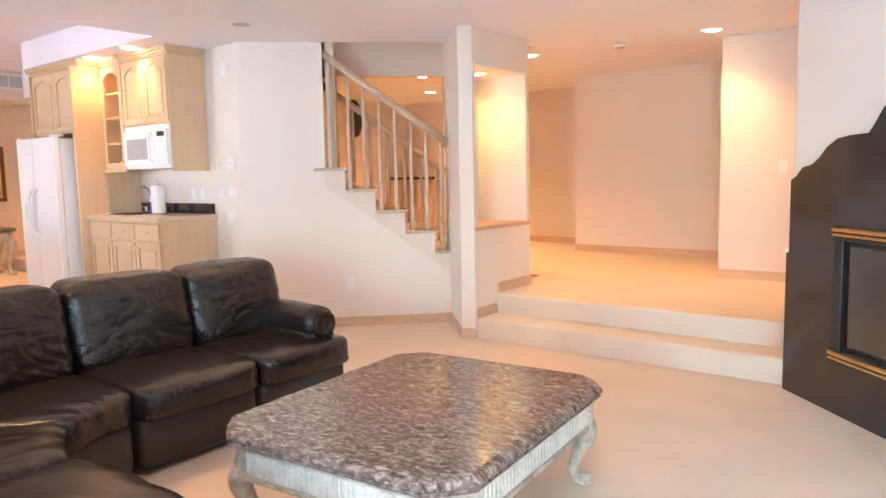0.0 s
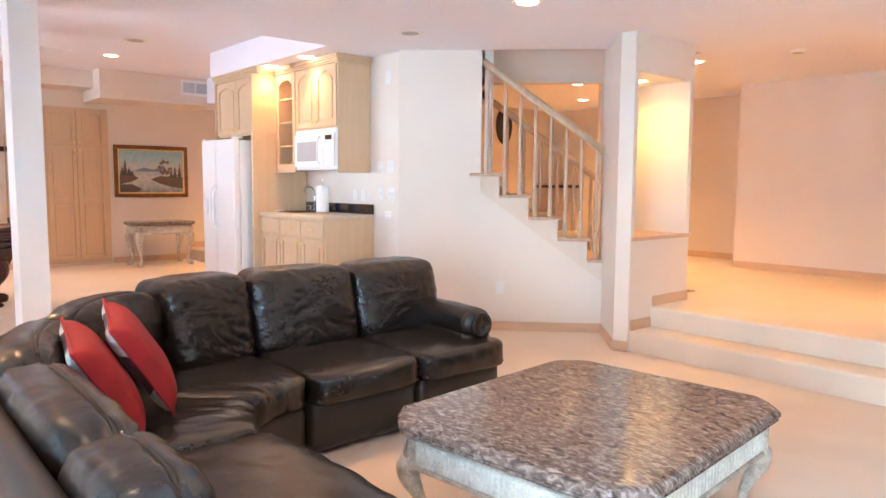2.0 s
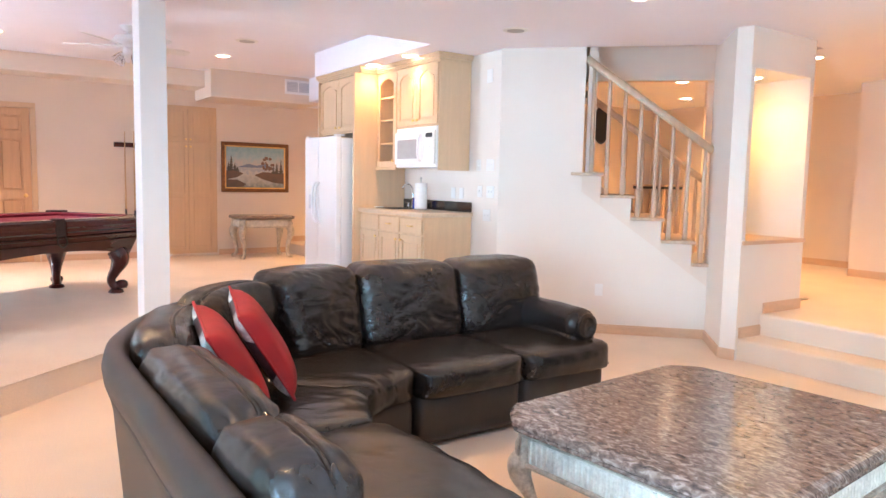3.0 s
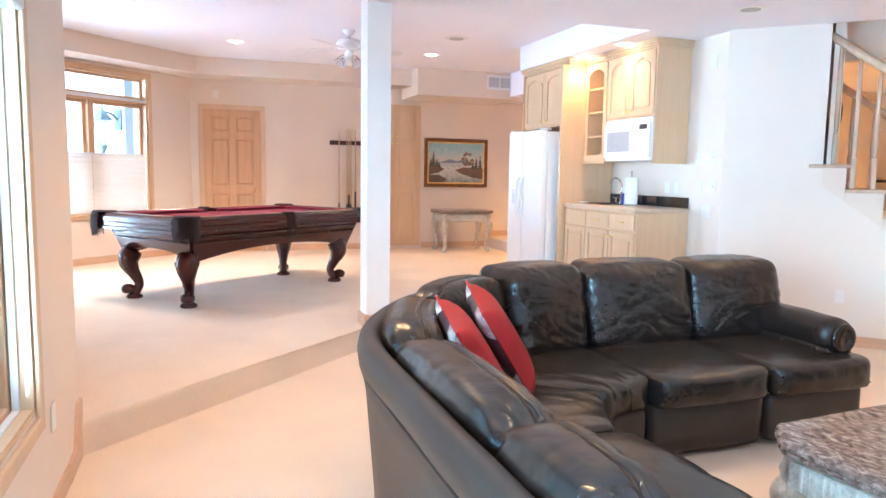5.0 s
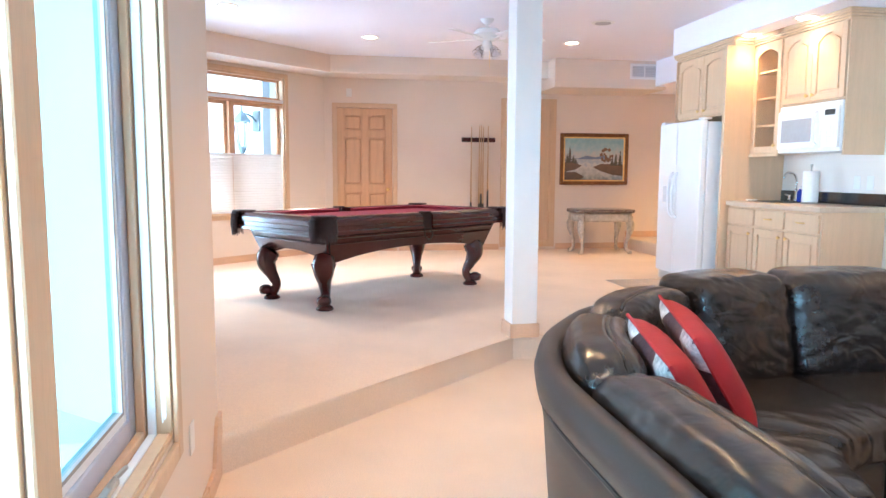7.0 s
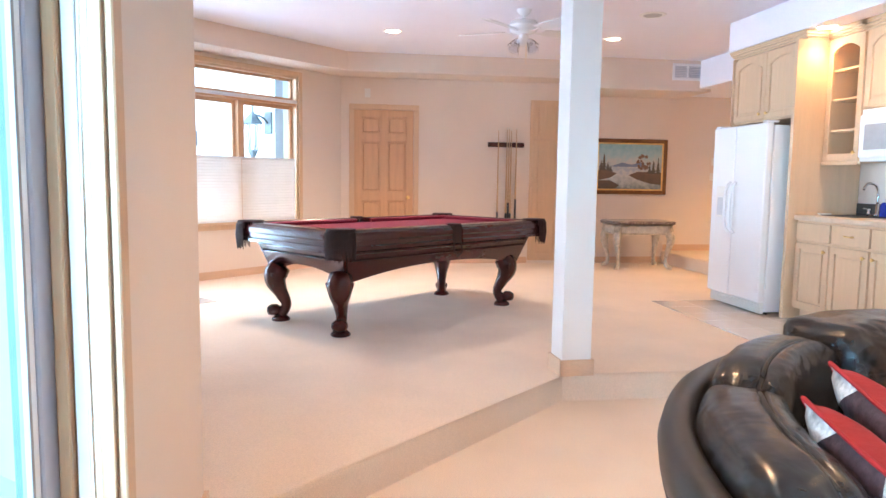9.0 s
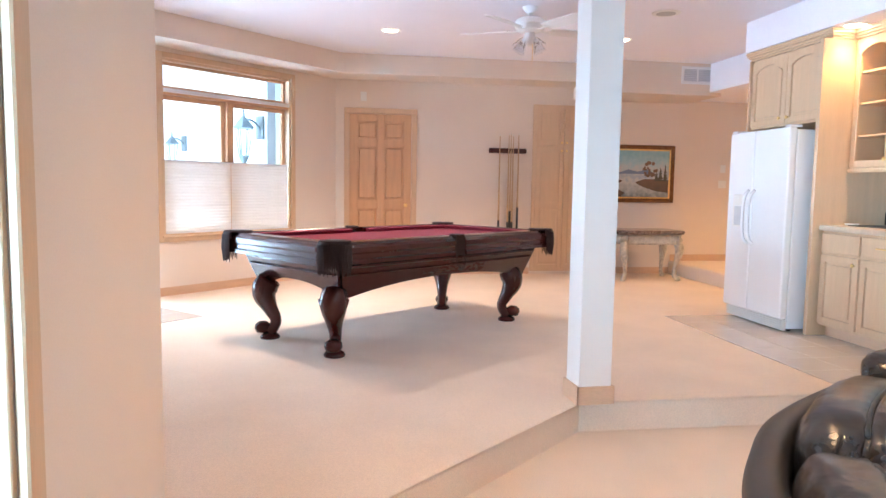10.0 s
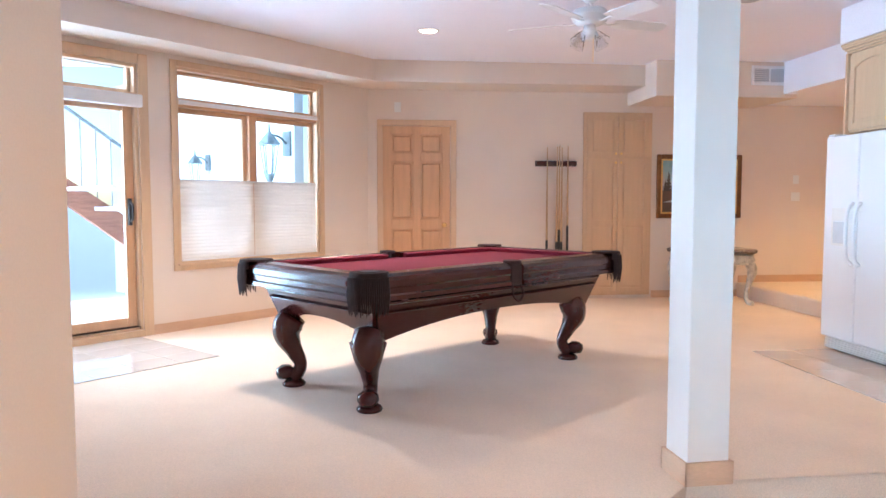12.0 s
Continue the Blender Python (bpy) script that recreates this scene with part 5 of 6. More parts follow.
def pillow_block(s0, s1, r0, r1, z0, z1, puff=0.03, power=5.0, n=(18, 14, 10), lean=0.0, wrinkle=0.012, seed=0, mapper=sofa_at, fold=0.0, top=None, seam=False):
    """A stuffed block in sofa coordinates: a rounded box with swollen faces and creases."""
    bm = bmesh.new()
    nx, ny, nz = n
    own = {}
    def vert(i, j, k):
        if (i, j, k) not in own:
            u, v, w = 2 * i / nx - 1, 2 * j / ny - 1, 2 * k / nz - 1
            m = max(abs(u), abs(v), abs(w))
            p = (abs(u) ** power + abs(v) ** power + abs(w) ** power) ** (1 / power)
            f = m / p
            u2, v2, w2 = u * f, v * f, w * f
            bulge = 1 + (puff if top is None else top) * (1 - u * u) * (1 - v * v) / 0.3 if abs(w) == 1 else 1.0
            bulge_v = 1 + puff * (1 - u * u) * (1 - w * w) / 0.5 if abs(v) == 1 else 1.0
            s = (s0 + s1) / 2 + u2 * (s1 - s0) / 2
            r = (r0 + r1) / 2 + v2 * bulge_v * (r1 - r0) / 2
            z = (z0 + z1) / 2 + w2 * bulge * (z1 - z0) / 2
            r += lean * (z - z0)
            if wrinkle:
                q = Vector((s * 5 + seed * 7.3, r * 5, z * 7))
                d = noise.noise(q) * wrinkle + (abs(noise.noise(q * 2.3)) - 0.2) * wrinkle * 0.9
                r += d * (1 if v > -0.2 else -1)
                z += d * 0.7 * (1 if w > 0 else 0)
            if fold and v > 0:
                # slack creases, deeper towards the lower half and the sides
                low = max(0.0, 0.9 - (z - z0) / (z1 - z0)) + 0.35 * abs(u) ** 3
                side = 1 if u > 0 else -1
                q = Vector((s * 2.6 + seed * 5.1, (z + side * 0.35 * (s - (s0 + s1) / 2)) * 13, seed))
                q.x += 0.5 * noise.noise(q * 0.6)
                ridge = max(0.0, 1 - 3.2 * abs(noise.noise(q)))
                r -= fold * low * ridge
                z -= 0.012 * (1 - u * u) * max(0.0, w) * 0.3
            if seam and w > 0:
                # a stitched seam along the top and slack gathers at both ends
                z -= 0.014 * math.exp(-((v - 0.30) / 0.07) ** 2) * w
                end = max(0.0, abs(u) - 0.72) / 0.28
                z += 0.006 * end * math.sin(v * 9 + seed + 2 * u) * w
                r += 0.006 * end * math.sin(z * 45 + seed)
            own[i, j, k] = bm.verts.new(mapper(s, r, z))
        return own[i, j, k]
    for a in range(nx):
        for b in range(ny):
            for k in (0, nz):
                bm.faces.new((vert(a, b, k), vert(a + 1, b, k), vert(a + 1, b + 1, k), vert(a, b + 1, k)))
    for a in range(nx):
        for c in range(nz):
            for j in (0, ny):
                bm.faces.new((vert(a, j, c), vert(a + 1, j, c), vert(a + 1, j, c + 1), vert(a, j, c + 1)))
    for b in range(ny):
        for c in range(nz):
            for i in (0, nx):
                bm.faces.new((vert(i, b, c), vert(i, b + 1, c), vert(i, b + 1, c + 1), vert(i, b, c + 1)))
    return bm


sofa = thing("sectional_sofa", pose(0, 0, 0), "curved black leather sectional sofa with loose cushions", "sofa")
marks = [0.0, 0.68, S_ST, S_ST + S_ARC * 0.28, S_ST + S_ARC * 0.60, S_ST + S_ARC * 0.96, S_ST + S_ARC + 0.80, S_TOT + 0.02]
FRONT = 0.99
# plinths, unit by unit
for a, b in ((0.0, 0.68), (0.68, S_ST), (S_ST, S_ST + S_ARC), (S_ST + S_ARC, S_TOT)):
    part("base", pillow_block(a + 0.004, b - 0.004, 0.06, FRONT - 0.05, 0.03, 0.31, 0.0, 14, (24, 6, 6), 0, 0.004, a), LEATHER_D, sofa, "", True)
# outer shell with a rolled upper rail
n = 90
bm = bmesh.new()
prof = [(0.07, 0.03), (0.02, 0.10), (0.0, 0.35), (-0.02, 0.60), (-0.032, 0.66), (-0.026, 0.675), (-0.046, 0.70), (-0.052, 0.745), (-0.042, 0.785), (-0.015, 0.805), (0.015, 0.80), (0.035, 0.78), (0.04, 0.74), (0.05, 0.60), (0.085, 0.45), (0.14, 0.03)]
rows = []
for i in range(n + 1):
    s = S_TOT * i / n
    rows.append([bm.verts.new(sofa_at(s, r + 0.004 * noise.noise(Vector((s * 3, r * 3, z * 5))), z + 0.005 * noise.noise(Vector((s * 4, 3, z))))) for r, z in prof])
k = len(prof)
for a, b in zip(rows, rows[1:]):
    for i in range(k):
        bm.faces.new((a[i], a[(i + 1) % k], b[(i + 1) % k], b[i]))
bm.faces.new(rows[0])
bm.faces.new(rows[-1][::-1])
part("back_shell", bm, LEATHER_D, sofa, "rolled leather outer back", True)
bm = tube([sofa_at(S_TOT * i / 70, -0.034, 0.676) for i in range(71)], 0.006, 6)
part("shell_piping", bm, LEATHER_D, sofa)
# seats
for j, (a, b) in enumerate(((-0.01, 0.68), (0.68, S_ST), (S_ST, S_ST + S_ARC * 0.5), (S_ST + S_ARC * 0.5, S_ST + S_ARC), (S_ST + S_ARC, S_TOT))):
    ex = 0.0 if j < 2 or j == 4 else -0.04
    part("seat_cushion", pillow_block(a + 0.003, b - 0.003, 0.22, FRONT + ex, 0.275, 0.455, 0.035, 9, (30, 26, 10), 0, 0.009, j), LEATHER, sofa, "plump leather seat cushion", True)
    if j in (0, 1):
        part("piping", tube([sofa_at(a + 0.03 + (b - a - 0.06) * i / 12, FRONT - 0.02, 0.315) for i in range(13)], 0.005, 6), LEATHER_D, sofa)
# back cushions
for j, (a, b) in enumerate(zip(marks, marks[1:])):
    if j < 3:
        part("back_cushion", pillow_block(a + 0.004, b - 0.004, 0.10, 0.40, 0.42, 0.905, 0.09, 7.0, (56, 14, 44), -0.24, 0.008, j + 10, fold=0.007, top=0.012), LEATHER_C, sofa, "creased leather back cushion", True)
        continue
    c0, c1, d0, d1 = 0.055, 0.285, 0.43, (0.87, 0.855, 0.845, 0.845)[j - 3]
    cushion = part("back_cushion", pillow_block(a - 0.004, b + 0.004, c0, c1, d0, d1, 0.06, 5.0, (48, 34, 28), -0.04, 0.006, j + 10, top=0.02, seam=True), LEATHER, sofa, "smooth leather back cushion with a stitched top seam", True)
    line = []
    for i in range(25):
        u = -0.86 + 1.72 * i / 24
        f = (abs(u) ** 5 + 0.30 ** 5 + 1) ** (-1 / 5)
        z = (d0 + d1) / 2 + f * (1 + 0.02 * (1 - u * u) * 0.91 / 0.3) * (d1 - d0) / 2
        line.append(sofa_at((a + b) / 2 + u * f * (b - a) / 2, (c0 + c1) / 2 + 0.30 * f * (c1 - c0) / 2 - 0.04 * (z - d0), z - 0.010))
    part("piping", tube(line, 0.006, 6), LEATHER_D, cushion, "", True)
# rolled arm over the end of the straight wing
bm = bmesh.new()
nseg, ring = 22, 20
rows = []
for i in range(nseg + 1):
    f = i / nseg
    x = -3.78 + f * 0.83
    sc = 1 - 0.75 * max(0, (f - 0.94) / 0.06) ** 2 if f > 0.94 else 1
    row = []
    for q in range(ring):
        a = 2 * math.pi * q / ring
        rr = 0.115 * sc
        row.append(bm.verts.new((x, 3.15 + rr * math.cos(a) * 1.0, 0.535 + 0.02 * (1 - f) + rr * math.sin(a) * 0.95 + 0.006 * noise.noise(Vector((x * 6, a, 0))))))
    rows.append(row)
for a, b in zip(rows, rows[1:]):
    for q in range(ring):
        bm.faces.new((a[q], a[(q + 1) % ring], b[(q + 1) % ring], b[q]))
bm.faces.new(rows[0])
bm.faces.new(rows[-1][::-1])
arm = part("armrest", bm, LEATHER, sofa, "rolled leather armrest", True)
part("arm_disc", lathe([(0.085, 0), (0.082, 0.012), (0.06, 0.016), (0.058, 0.008)], 24, None, pose(-2.952, 3.15, 0.535, 0, 90, 0)), LEATHER, arm, "", True)
part("arm_panel", pillow_block(0.0, 0.235, 0.12, 0.86, 0.06, 0.50, 0.02, 10, (6, 16, 10), 0, 0.006, 40), LEATHER, sofa, "", True)

# ---- throw pillows ----
def pillow(m, label):
    p = thing("throw_pillow", m, label, "pillow", "red throw pillows")
    n = 18
    for side, material, lab in ((1, RED, "red satin face"), (-1, PILLOW_BACK, "dark brocade back")):
        bm = bmesh.new()
        g = {}
        for i in range(n + 1):
            for j in range(n + 1):
                u, v = 2 * i / n - 1, 2 * j / n - 1
                x = 0.215 * u * (1 - 0.06 * (1 - abs(v) ** 2) * (abs(u) ** 4))
                z = 0.215 * v * (1 - 0.07 * (1 - abs(u) ** 2) * (abs(v) ** 4))
                h = (0.078 if side > 0 else 0.05) * ((1 - u ** 4) * (1 - v ** 4)) ** 0.55
                y = side * (h + 0.004 * noise.noise(Vector((u * 4, v * 4, side * 3.0))) * (1 - abs(u)) * (1 - abs(v)))
                g[i, j] = bm.verts.new((x, y, z))
        for i in range(n):
            for j in range(n):
                bm.faces.new((g[i, j], g[i + 1, j], g[i + 1, j + 1], g[i, j + 1]))
        part("face" if side > 0 else "back", bm, material, p, lab, True)
    rim = [(-0.215, -0.215), (0, -0.203), (0.215, -0.215), (0.203, 0), (0.215, 0.215), (0, 0.203), (-0.215, 0.215), (-0.203, 0), (-0.215, -0.215)]
    part("piping", tube([(x, 0, z) for x, z in rim], 0.006, 7), RED, p)
    # pale braided corner patches on the back
    for sx, sz in ((-1, 1), (1, 1), (-1, -1), (1, -1)):
        bm = bmesh.new()
        k = 6
        g = {}
        for a in range(k + 1):
            for b in range(k + 1 - a):
                u, v = sx * (1 - 0.62 * a / k), sz * (1 - 0.62 * b / k)
                h = 0.05 * max(0.0, (1 - u ** 4) * (1 - v ** 4)) ** 0.55
                g[a, b] = bm.verts.new((0.215 * u * (1 - 0.06 * (1 - v * v) * u ** 4), -h - 0.004, 0.215 * v * (1 - 0.07 * (1 - u * u) * v ** 4)))
        for a in range(k):
            for b in range(k - a):
                bm.faces.new((g[a, b], g[a + 1, b], g[a, b + 1]))
                if b < k - a - 1:
                    bm.faces.new((g[a + 1, b], g[a + 1, b + 1], g[a, b + 1]))
        part("corner_patch", bm, ORNAMENT, p, "silver brocade corner patch", True)
    return p


def leaning(x, y, z, way, tilt, spin=0.0):
    """The pose of a pillow whose face looks along way (degrees) and is tipped back by tilt."""
    return pose(x, y, z, 0, 0, way - 90) @ pose(0, 0, 0, tilt, 0, 0) @ pose(0, 0, 0, 0, spin, 0)


pillow(leaning(-2.60, 0.83, 0.69, 77, 31, 9), "red satin pillow with a dark brocade back against the sofa")
pillow(leaning(-2.78, 1.02, 0.715, 73, 31, 9), "red satin pillow with a dark brocade back leaning on another pillow")

# ---- fireplace ----
FM = along((2.6, 1.84), (-0.72, 5.16))
FL = math.hypot(3.32, 3.32)


def fx(u):
    return FL - u - 0.045


fp = thing("fireplace", FM, "black granite fireplace surround with a stepped top and brass trim", "fireplace")
left = [(0.0, 0.0), (0.0, 1.36), (0.05, 1.385), (0.11, 1.44), (0.20, 1.455), (0.27, 1.50), (0.33, 1.555), (0.42, 1.60), (0.53, 1.612), (0.66, 1.615), (0.70, 1.66), (0.76, 1.74), (0.86, 1.80), (1.0, 1.83)]
bm = bmesh.new()
# left, right, lower and upper stone panels round the firebox
slab([(fx(u), z) for u, z in [(0.0, 0.002), (0.43, 0.002), (0.43, 1.60), (0.42, 1.60), (0.33, 1.555), (0.27, 1.50), (0.20, 1.455), (0.11, 1.44), (0.05, 1.385), (0.0, 1.36)]], 0.001, 0.05, 0, bm)
part("side_stone", bm, GRANITE_B, fp)
bm = slab([(fx(2.1 - u), z) for u, z in [(0.0, 0.002), (0.43, 0.002), (0.43, 1.60), (0.42, 1.60), (0.33, 1.555), (0.27, 1.50), (0.20, 1.455), (0.11, 1.44), (0.05, 1.385), (0.0, 1.36)]], 0.001, 0.05)
part("side_stone", bm, GRANITE_B, fp)
part("hearth_stone", slab([(fx(0.431), 0.002), (fx(1.669), 0.002), (fx(1.669), 0.31), (fx(0.431), 0.31)], 0.001, 0.05), GRANITE_B, fp)
top = [(0.431, 1.10), (1.669, 1.10), (1.669, 1.60)] + [(2.1 - u, z) for u, z in left[8:]] + [(u, z) for u, z in left[-2:7:-1]] + [(0.431, 1.60)]
part("head_stone", slab([(fx(u), z) for u, z in top], 0.001, 0.05), GRANITE_B, fp)
bm = frame_bars(fx(1.665), fx(0.435), 0.315, 1.095, 0.075, 0.02, 0.062, 0.005)
box(fx(1.59), fx(0.51), 0.002, 0.02, 0.39, 1.02, 0, bm)
fb = part("firebox_frame", bm, BLACK, fp, "black metal firebox frame")
part("firebox_glass", box(fx(1.56), fx(0.54), 0.03, 0.036, 0.42, 0.99), mat("dark_firebox_glass", (0.05, 0.05, 0.045), 0.08, vary=0.2, scale=3, coat=0.5), fb, "dark reflecting glass")
part("side_plinth", slab([(fx(-0.026), 0.002), (fx(-0.001), 0.002), (fx(-0.001), 0.90), (fx(-0.026), 0.90)], 0.001, 0.05), GRANITE_B, fp)
part("plinth_cap", box(fx(-0.001), fx(-0.032), 0.001, 0.054, 0.9005, 0.922, 0.003), PLASTIC, fp, "small white cap")
for z0, z1 in ((1.045, 1.06), (1.07, 1.095), (0.325, 0.34), (0.35, 0.375)):
    part("brass_strip", tube([(fx(1.67), 0.066, (z0 + z1) / 2), (fx(0.43), 0.066, (z0 + z1) / 2)], (z1 - z0) / 2, 8), BRASS, fb, "polished brass strip", True)

# ---- stairs ----
SM = along(K0, K1)               # x runs up the flight, the room at +y, the well at -y
st = new("stairs")
st.matrix_world = SM
tagged(st, "carpet-free stair flight with pale wooden treads", "", "", "structure")
RISE, RUN = 0.205, 0.283
for i in range(8):
    x0 = -0.165 + (i - 1) * RUN
    z = 0.505 + i * RISE
    xs = x0
    if i >= 1:
        part("tread", box(xs, xs + RUN + 0.03, -1.12, 0.035 if z < 1.56 else -0.11, z - 0.03, z, 0.008), PALE_OAK, st)
    if i >= 1:
        part("riser", box(xs + 0.028, xs + 0.045, -1.10, -0.092 if z < 1.56 else -0.12, z - RISE, z - 0.03), CEIL, st)
    if i >= 1 and z < 1.6:
        part("stringer_face", box(xs + 0.0285, xs + RUN + 0.0275, -0.09, -0.022, z - RISE - 0.26, z - 0.03), WALL, st)
part("stringer", slab([(-0.25, 0.30), (1.85, 1.82), (1.85, 2.04), (-0.25, 0.52)], -1.14, -1.10), PALE_OAK, st)


def railing(y, x0, x1, zf, name_label, step=0.142, low=None):
    r = thing("stair_railing", SM, name_label, "railing")
    slope = RISE / RUN
    part("handrail", tube([(x0, y, zf + x0 * slope), (x1, y, zf + x1 * slope)], 0.03, 10, None, 1.2), PALE_OAK, r, "", True)
    n = int((x1 - x0) / step)
    for i in range(n):
        x = x0 + (i + 0.45) * (x1 - x0) / n
        zt = zf + x * slope - 0.02
        zb = low(x)
        h = zt - zb
        sq = min(0.26, h * 0.4)
        bm = box(x - 0.021, x + 0.021, y - 0.021, y + 0.021, zb, zb + sq, 0.003, None, 1)
        lathe([(0.020, zb + sq), (0.015, zb + sq + 0.02), (0.020, zb + sq + 0.09), (0.018, zt - 0.15), (0.014, zt)], 10, bm, Matrix.Translation((x, y, 0)))
        part("baluster", bm, PALE_OAK, r, "", True)


def tread_top(x):
    k = math.floor((x + 0.165) / RUN)
    return 0.505 + RISE * (k + 1) + 0.0005


railing(-0.05, 0.0, U_OP, 1.745, "pale oak stair railing with turned balusters", low=tread_top)
railing(-1.05, -0.1, 1.75, 1.55, "pale oak railing on the far side of the stairs", 0.17, low=lambda x: 0.42 + (x + 0.25) * RISE / RUN + 0.12)
wall("wall_header", (-4.1, 6.6), (-5.9, 4.8), 2.50, 3.2, 0.12, (), "mauve-beige header above the stairs")
wall("wall_stair_side", (-4.72, 4.88), (-5.5, 5.66), 0.3, 3.2, 0.08, (), "beige return wall of the stairwell")
solo("passage_post", box(-0.07, 0.07, -0.07, 0.07, 0, 2.719 - LAND, 0.004), WALL, pose(-5.02, 7.2, LAND, 0, 0, 45), "beige square post in the passage", "post")
T = thing("passage_shelf", pose(-7.72, 9.55, LAND), "high narrow pale table with a dark edge in the passage", "table")
part("board", box(-0.34, 0.34, -0.15, 0.33, 1.06, 1.09, 0.006), PALE_OAK, T)
part("edge", box(-0.33, 0.33, -0.14, 0.32, 1.015, 1.059, 0.004), BLACK, T, "dark edge under the board")
for x in (-0.30, 0.30):
    for y in (-0.11, 0.29):
        part("leg", box(x - 0.02, x + 0.02, y - 0.02, y + 0.02, 0, 1.015, 0.004), PALE_OAK, T)
bm = lathe([(0.30, 0.0), (0.31, 0.012), (0.28, 0.026), (0.25, 0.018)], 32)
bm.transform(Matrix(((0, 0, 1, 0), (0.62, 0, 0, 0), (0, 1, 0, 0), (0, 0, 0, 1))))
solo("wall_plaque", bm, BLACK, pose(-8.099, 8.62, 2.40), "dark oval plaque high on the passage wall", "plaque", "", True)

# ---- outside ----
g = struct("ground", box(-400, 400, -400, -0.95, -0.35, -0.25), SNOW, "snow-covered ground outside")
struct("porch", prism([(-9.6, -2.45), (-6.3, -5.75), (-7.9, -7.4), (-12.6, -4.2), (-12.8, -3.6), (-11.45, -0.6)], -0.24, 0.06), SNOW, "snow-dusted porch outside the sliding door")
h = thing("house_wing", pose(0, 0, 0), "pale outside wing of the house", "house")
wm = wall_mesh(5.0, -0.2, 3.4, 0.15)
wm.transform(along((-12.05, -1.25), (-15.6, -4.8)))
part("wall", wm, STUCCO, h)


IRON = mat("pale_grey_iron", (0.24, 0.28, 0.30), 0.5, 0.3, vary=0.2, scale=20)


def lantern(m, label):
    q = thing("wall_lantern", m, label, "lantern", "outside lanterns")
    part("backplate", box(-0.06, 0.06, 0, 0.02, -0.12, 0.12, 0.006), IRON, q)
    part("bracket", tube(curve_pts([(0, 0.02, 0.0), (0, 0.10, 0.06), (0, 0.20, 0.07), (0, 0.22, 0.03)], 14), 0.012, 8), IRON, q, "", True)
    part("cap", lathe([(0.11, -0.02), (0.10, 0.0), (0.05, 0.06), (0.015, 0.10), (0.012, 0.14), (0.004, 0.19)], 8, None, Matrix.Translation((0, 0.22, 0.0))), IRON, q)
    part("glass_body", lathe([(0.045, -0.30), (0.085, -0.03)], 8, None, Matrix.Translation((0, 0.22, 0))), FROST, q)
    part("finial", lathe([(0.004, -0.42), (0.02, -0.38), (0.05, -0.32), (0.05, -0.30)], 8, None, Matrix.Translation((0, 0.22, 0))), IRON, q)
    for k in range(6):
        e = k * math.pi / 3
        part("rib", tube([(0.088 * math.cos(e), 0.22 + 0.088 * math.sin(e), -0.02), (0.047 * math.cos(e), 0.22 + 0.047 * math.sin(e), -0.305)], 0.006, 6), IRON, q)


lm = along((-12.05, -1.25), (-15.6, -4.8))
lantern(lm @ pose(0.14, 0.0, 2.16) @ Matrix.Scale(1.35, 4), "black carriage lantern on the outside wall")
lantern(lm @ pose(2.0, 0.0, 1.98), "black carriage lantern further along the outside wall")
# outside stair seen through the sliding door
WOODO = mat("faded_cedar", (0.42, 0.17, 0.11), 0.7, vary=0.2, scale=6, stretch=(1, 1, 6))
o = thing("deck_stairs", along((-10.05, -3.45), (-11.4, -2.1)), "cedar deck stairs with a metal railing outside", "deck stairs")
part("stringer", slab([(-1.2, 1.75), (-0.9, 1.75), (0.0, 1.72), (2.3, 0.2), (2.3, -0.05), (2.0, -0.05), (0.0, 1.46), (-1.2, 1.46)], -0.06, 0.0), WOODO, o)
for i in range(7):
    part("tread", box(0.1 + i * 0.3, 0.42 + i * 0.3, -1.1, -0.06, 1.50 - i * 0.2, 1.54 - i * 0.2, 0.004), SNOW, o)
part("top_rail", tube([(-1.2, -0.03, 2.5), (0.0, -0.03, 2.45), (2.3, -0.03, 0.95)], 0.018, 8), IRON, o)
for i in range(22):
    x = -1.1 + i * 0.155
    zt = 2.46 if x < 0 else 2.45 - x * 0.652
    part("picket", tube([(x, -0.03, zt - 0.75), (x, -0.03, zt)], 0.006, 6), IRON, o)
part("post", box(-0.09, 0.09, -0.02, 0.16, -0.2, 3.3, 0.006), STUCCO, o, "white deck post")
part("post", box(-0.75, -0.60, -0.9, -0.75, -0.2, 1.46, 0.006), STUCCO, o)


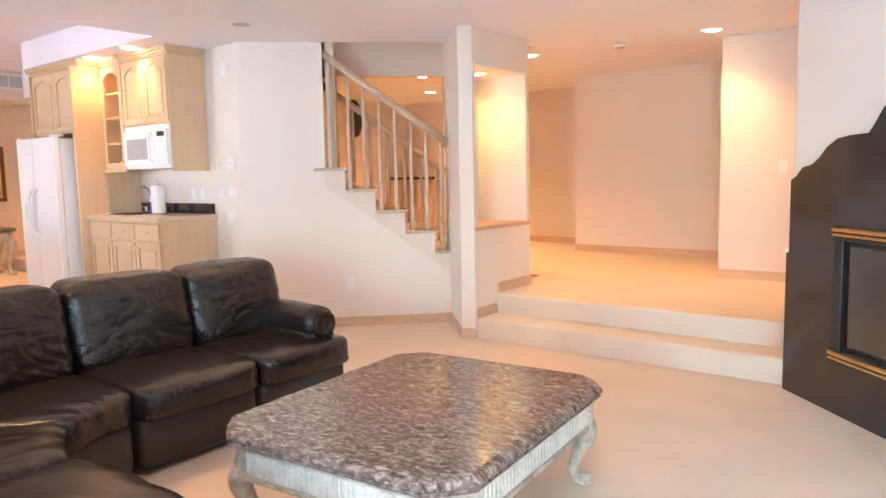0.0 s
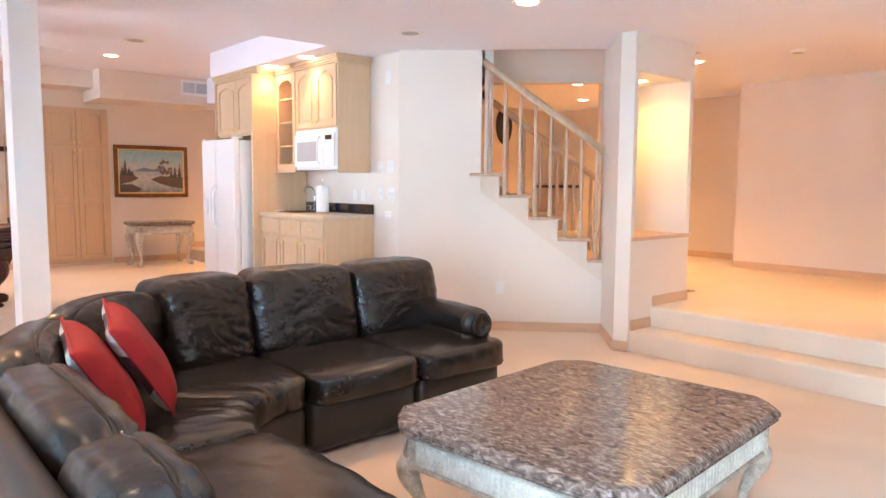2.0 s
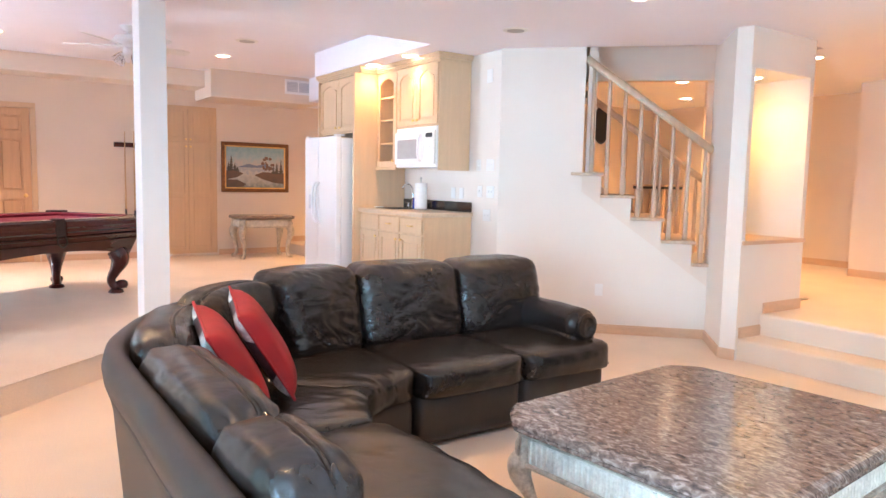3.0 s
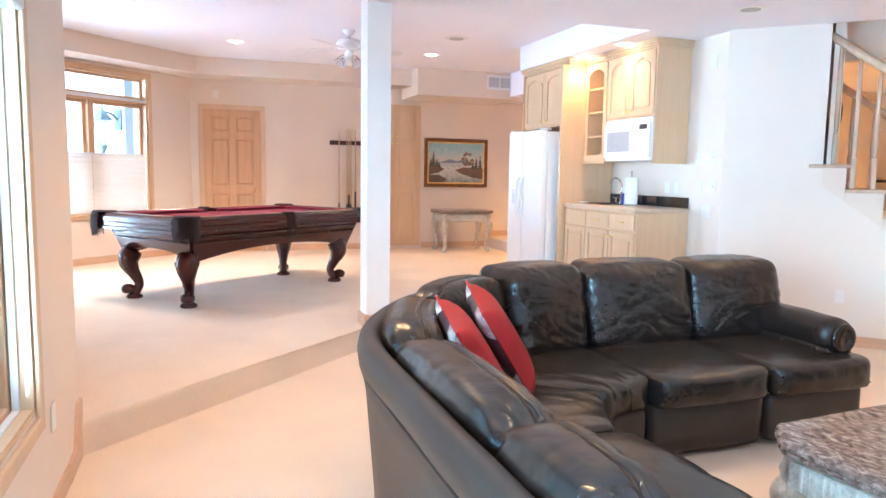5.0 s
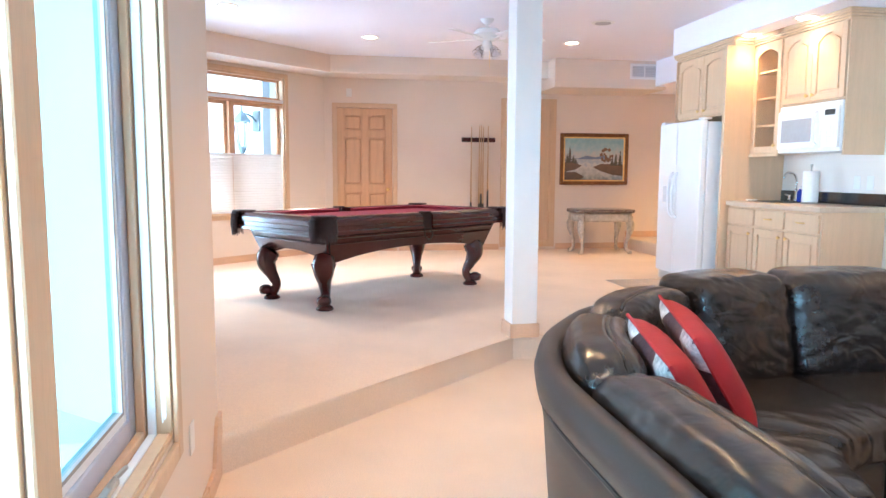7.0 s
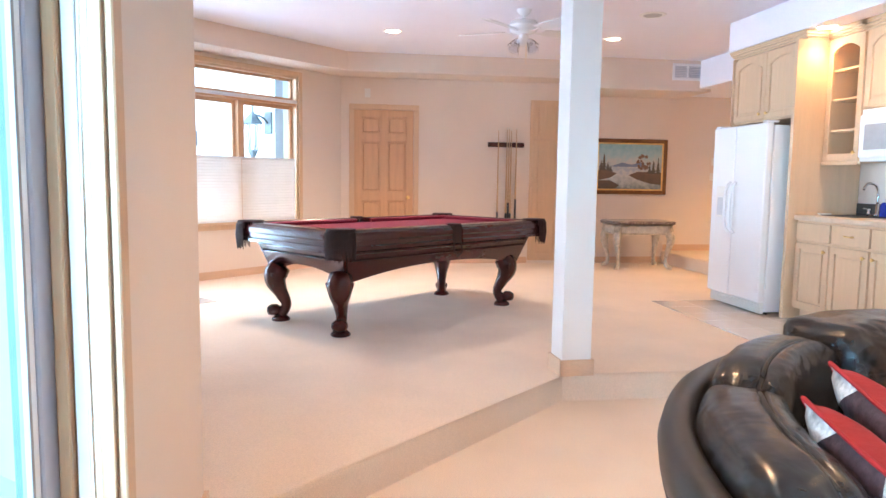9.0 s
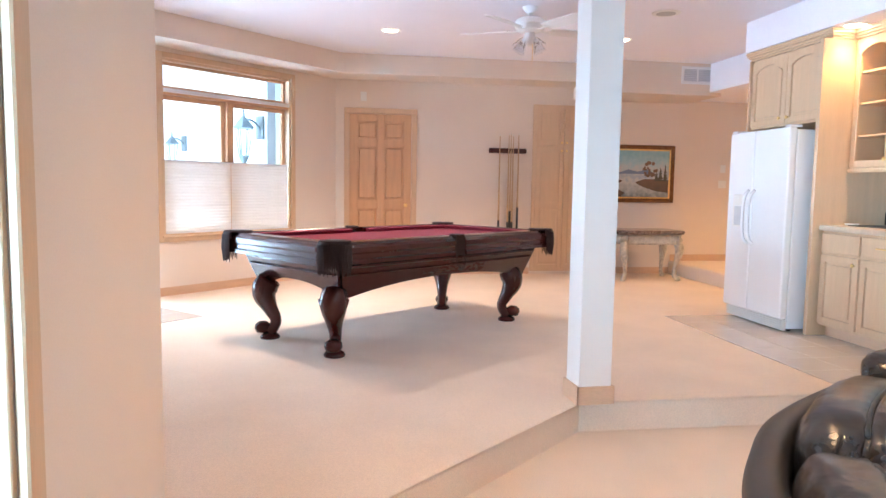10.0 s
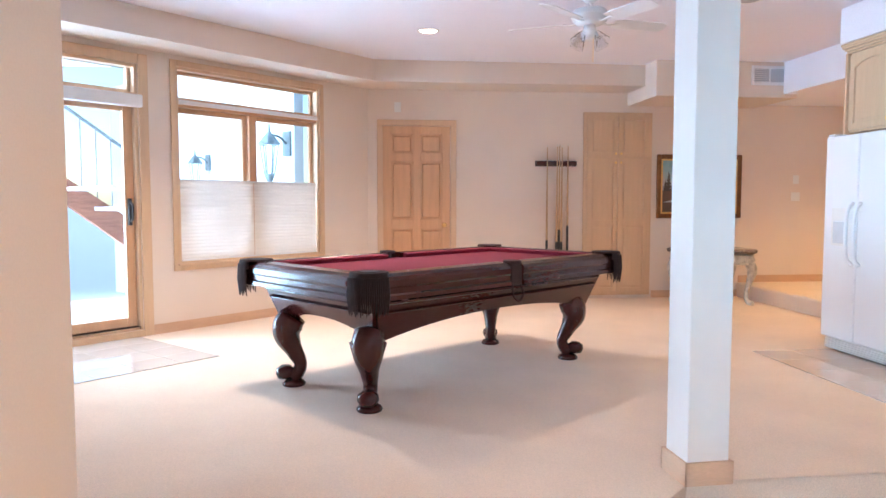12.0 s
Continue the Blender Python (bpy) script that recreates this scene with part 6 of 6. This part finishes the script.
def bare_tree(x, y, h, seed):
    rng = random.Random(seed)
    t = thing("tree", pose(x, y, -0.25), "bare leafless winter tree on snowy ground", "tree", "winter trees")
    part("trunk", tube(curve_pts([(0, 0, 0), (rng.uniform(-.2, .2), 0, h * .4), (rng.uniform(-.3, .3), rng.uniform(-.3, .3), h)], 10), [0.16 * (1 - i / 11) + 0.01 for i in range(11)], 8), BARK, t)
    bm = bmesh.new()
    for k in range(26):
        z = h * rng.uniform(0.25, 0.95)
        a, l = rng.uniform(0, 6.28), (h - z) * 0.4 + 0.5
        p = Vector((0, 0, z))
        e = p + Vector((l * math.cos(a), l * math.sin(a), l * rng.uniform(0.4, 1.0)))
        tube([p, p.lerp(e, 0.5) + Vector((0, 0, -0.05)), e], [0.035, 0.02, 0.005], 5, bm)
        for q in range(3):
            b = a + rng.uniform(-1, 1)
            s = p.lerp(e, rng.uniform(0.3, 0.9))
            tube([s, s + Vector((0.5 * math.cos(b), 0.5 * math.sin(b), 0.5))], [0.012, 0.003], 4, bm)
    part("branches", bm, BARK, t)


BARK = mat("grey_bark", (0.16, 0.14, 0.13), 0.9, vary=0.3, scale=8, bump=0.4, bump_scale=20)
for i in range(9):
    bare_tree(-16 - 1.3 * i + (i % 3), -7 - 2.2 * (i % 4) - i, 6 + (i % 3) * 1.5, i)

# ---- tile floors, piece by piece ----
def tiles(name, m, nx, ny, w, d, label):
    base = struct(name, box(0, nx * w, 0, ny * d, 0.0005, 0.0035), GROUT, label)
    base.matrix_world = m
    me = finish("tile", box(0.0015, w - 0.0015, 0.0015, d - 0.0015, 0.003, 0.005, 0.0006, None, 1), TILE)
    for i in range(nx):
        for j in range(ny):
            t = new("tile", me)
            t.parent = base
            t.location = (i * w, j * d, 0)


tiles("floor_kitchen", pose(-7.97, 2.80, UP), 7, 4, 0.33, 0.33, "polished beige tile floor in the kitchen")
tiles("floor_entry", along(W0, W1) @ pose(2.93, 0.0, UP), 6, 4, 0.315, 0.315, "polished beige tile floor inside the sliding door")
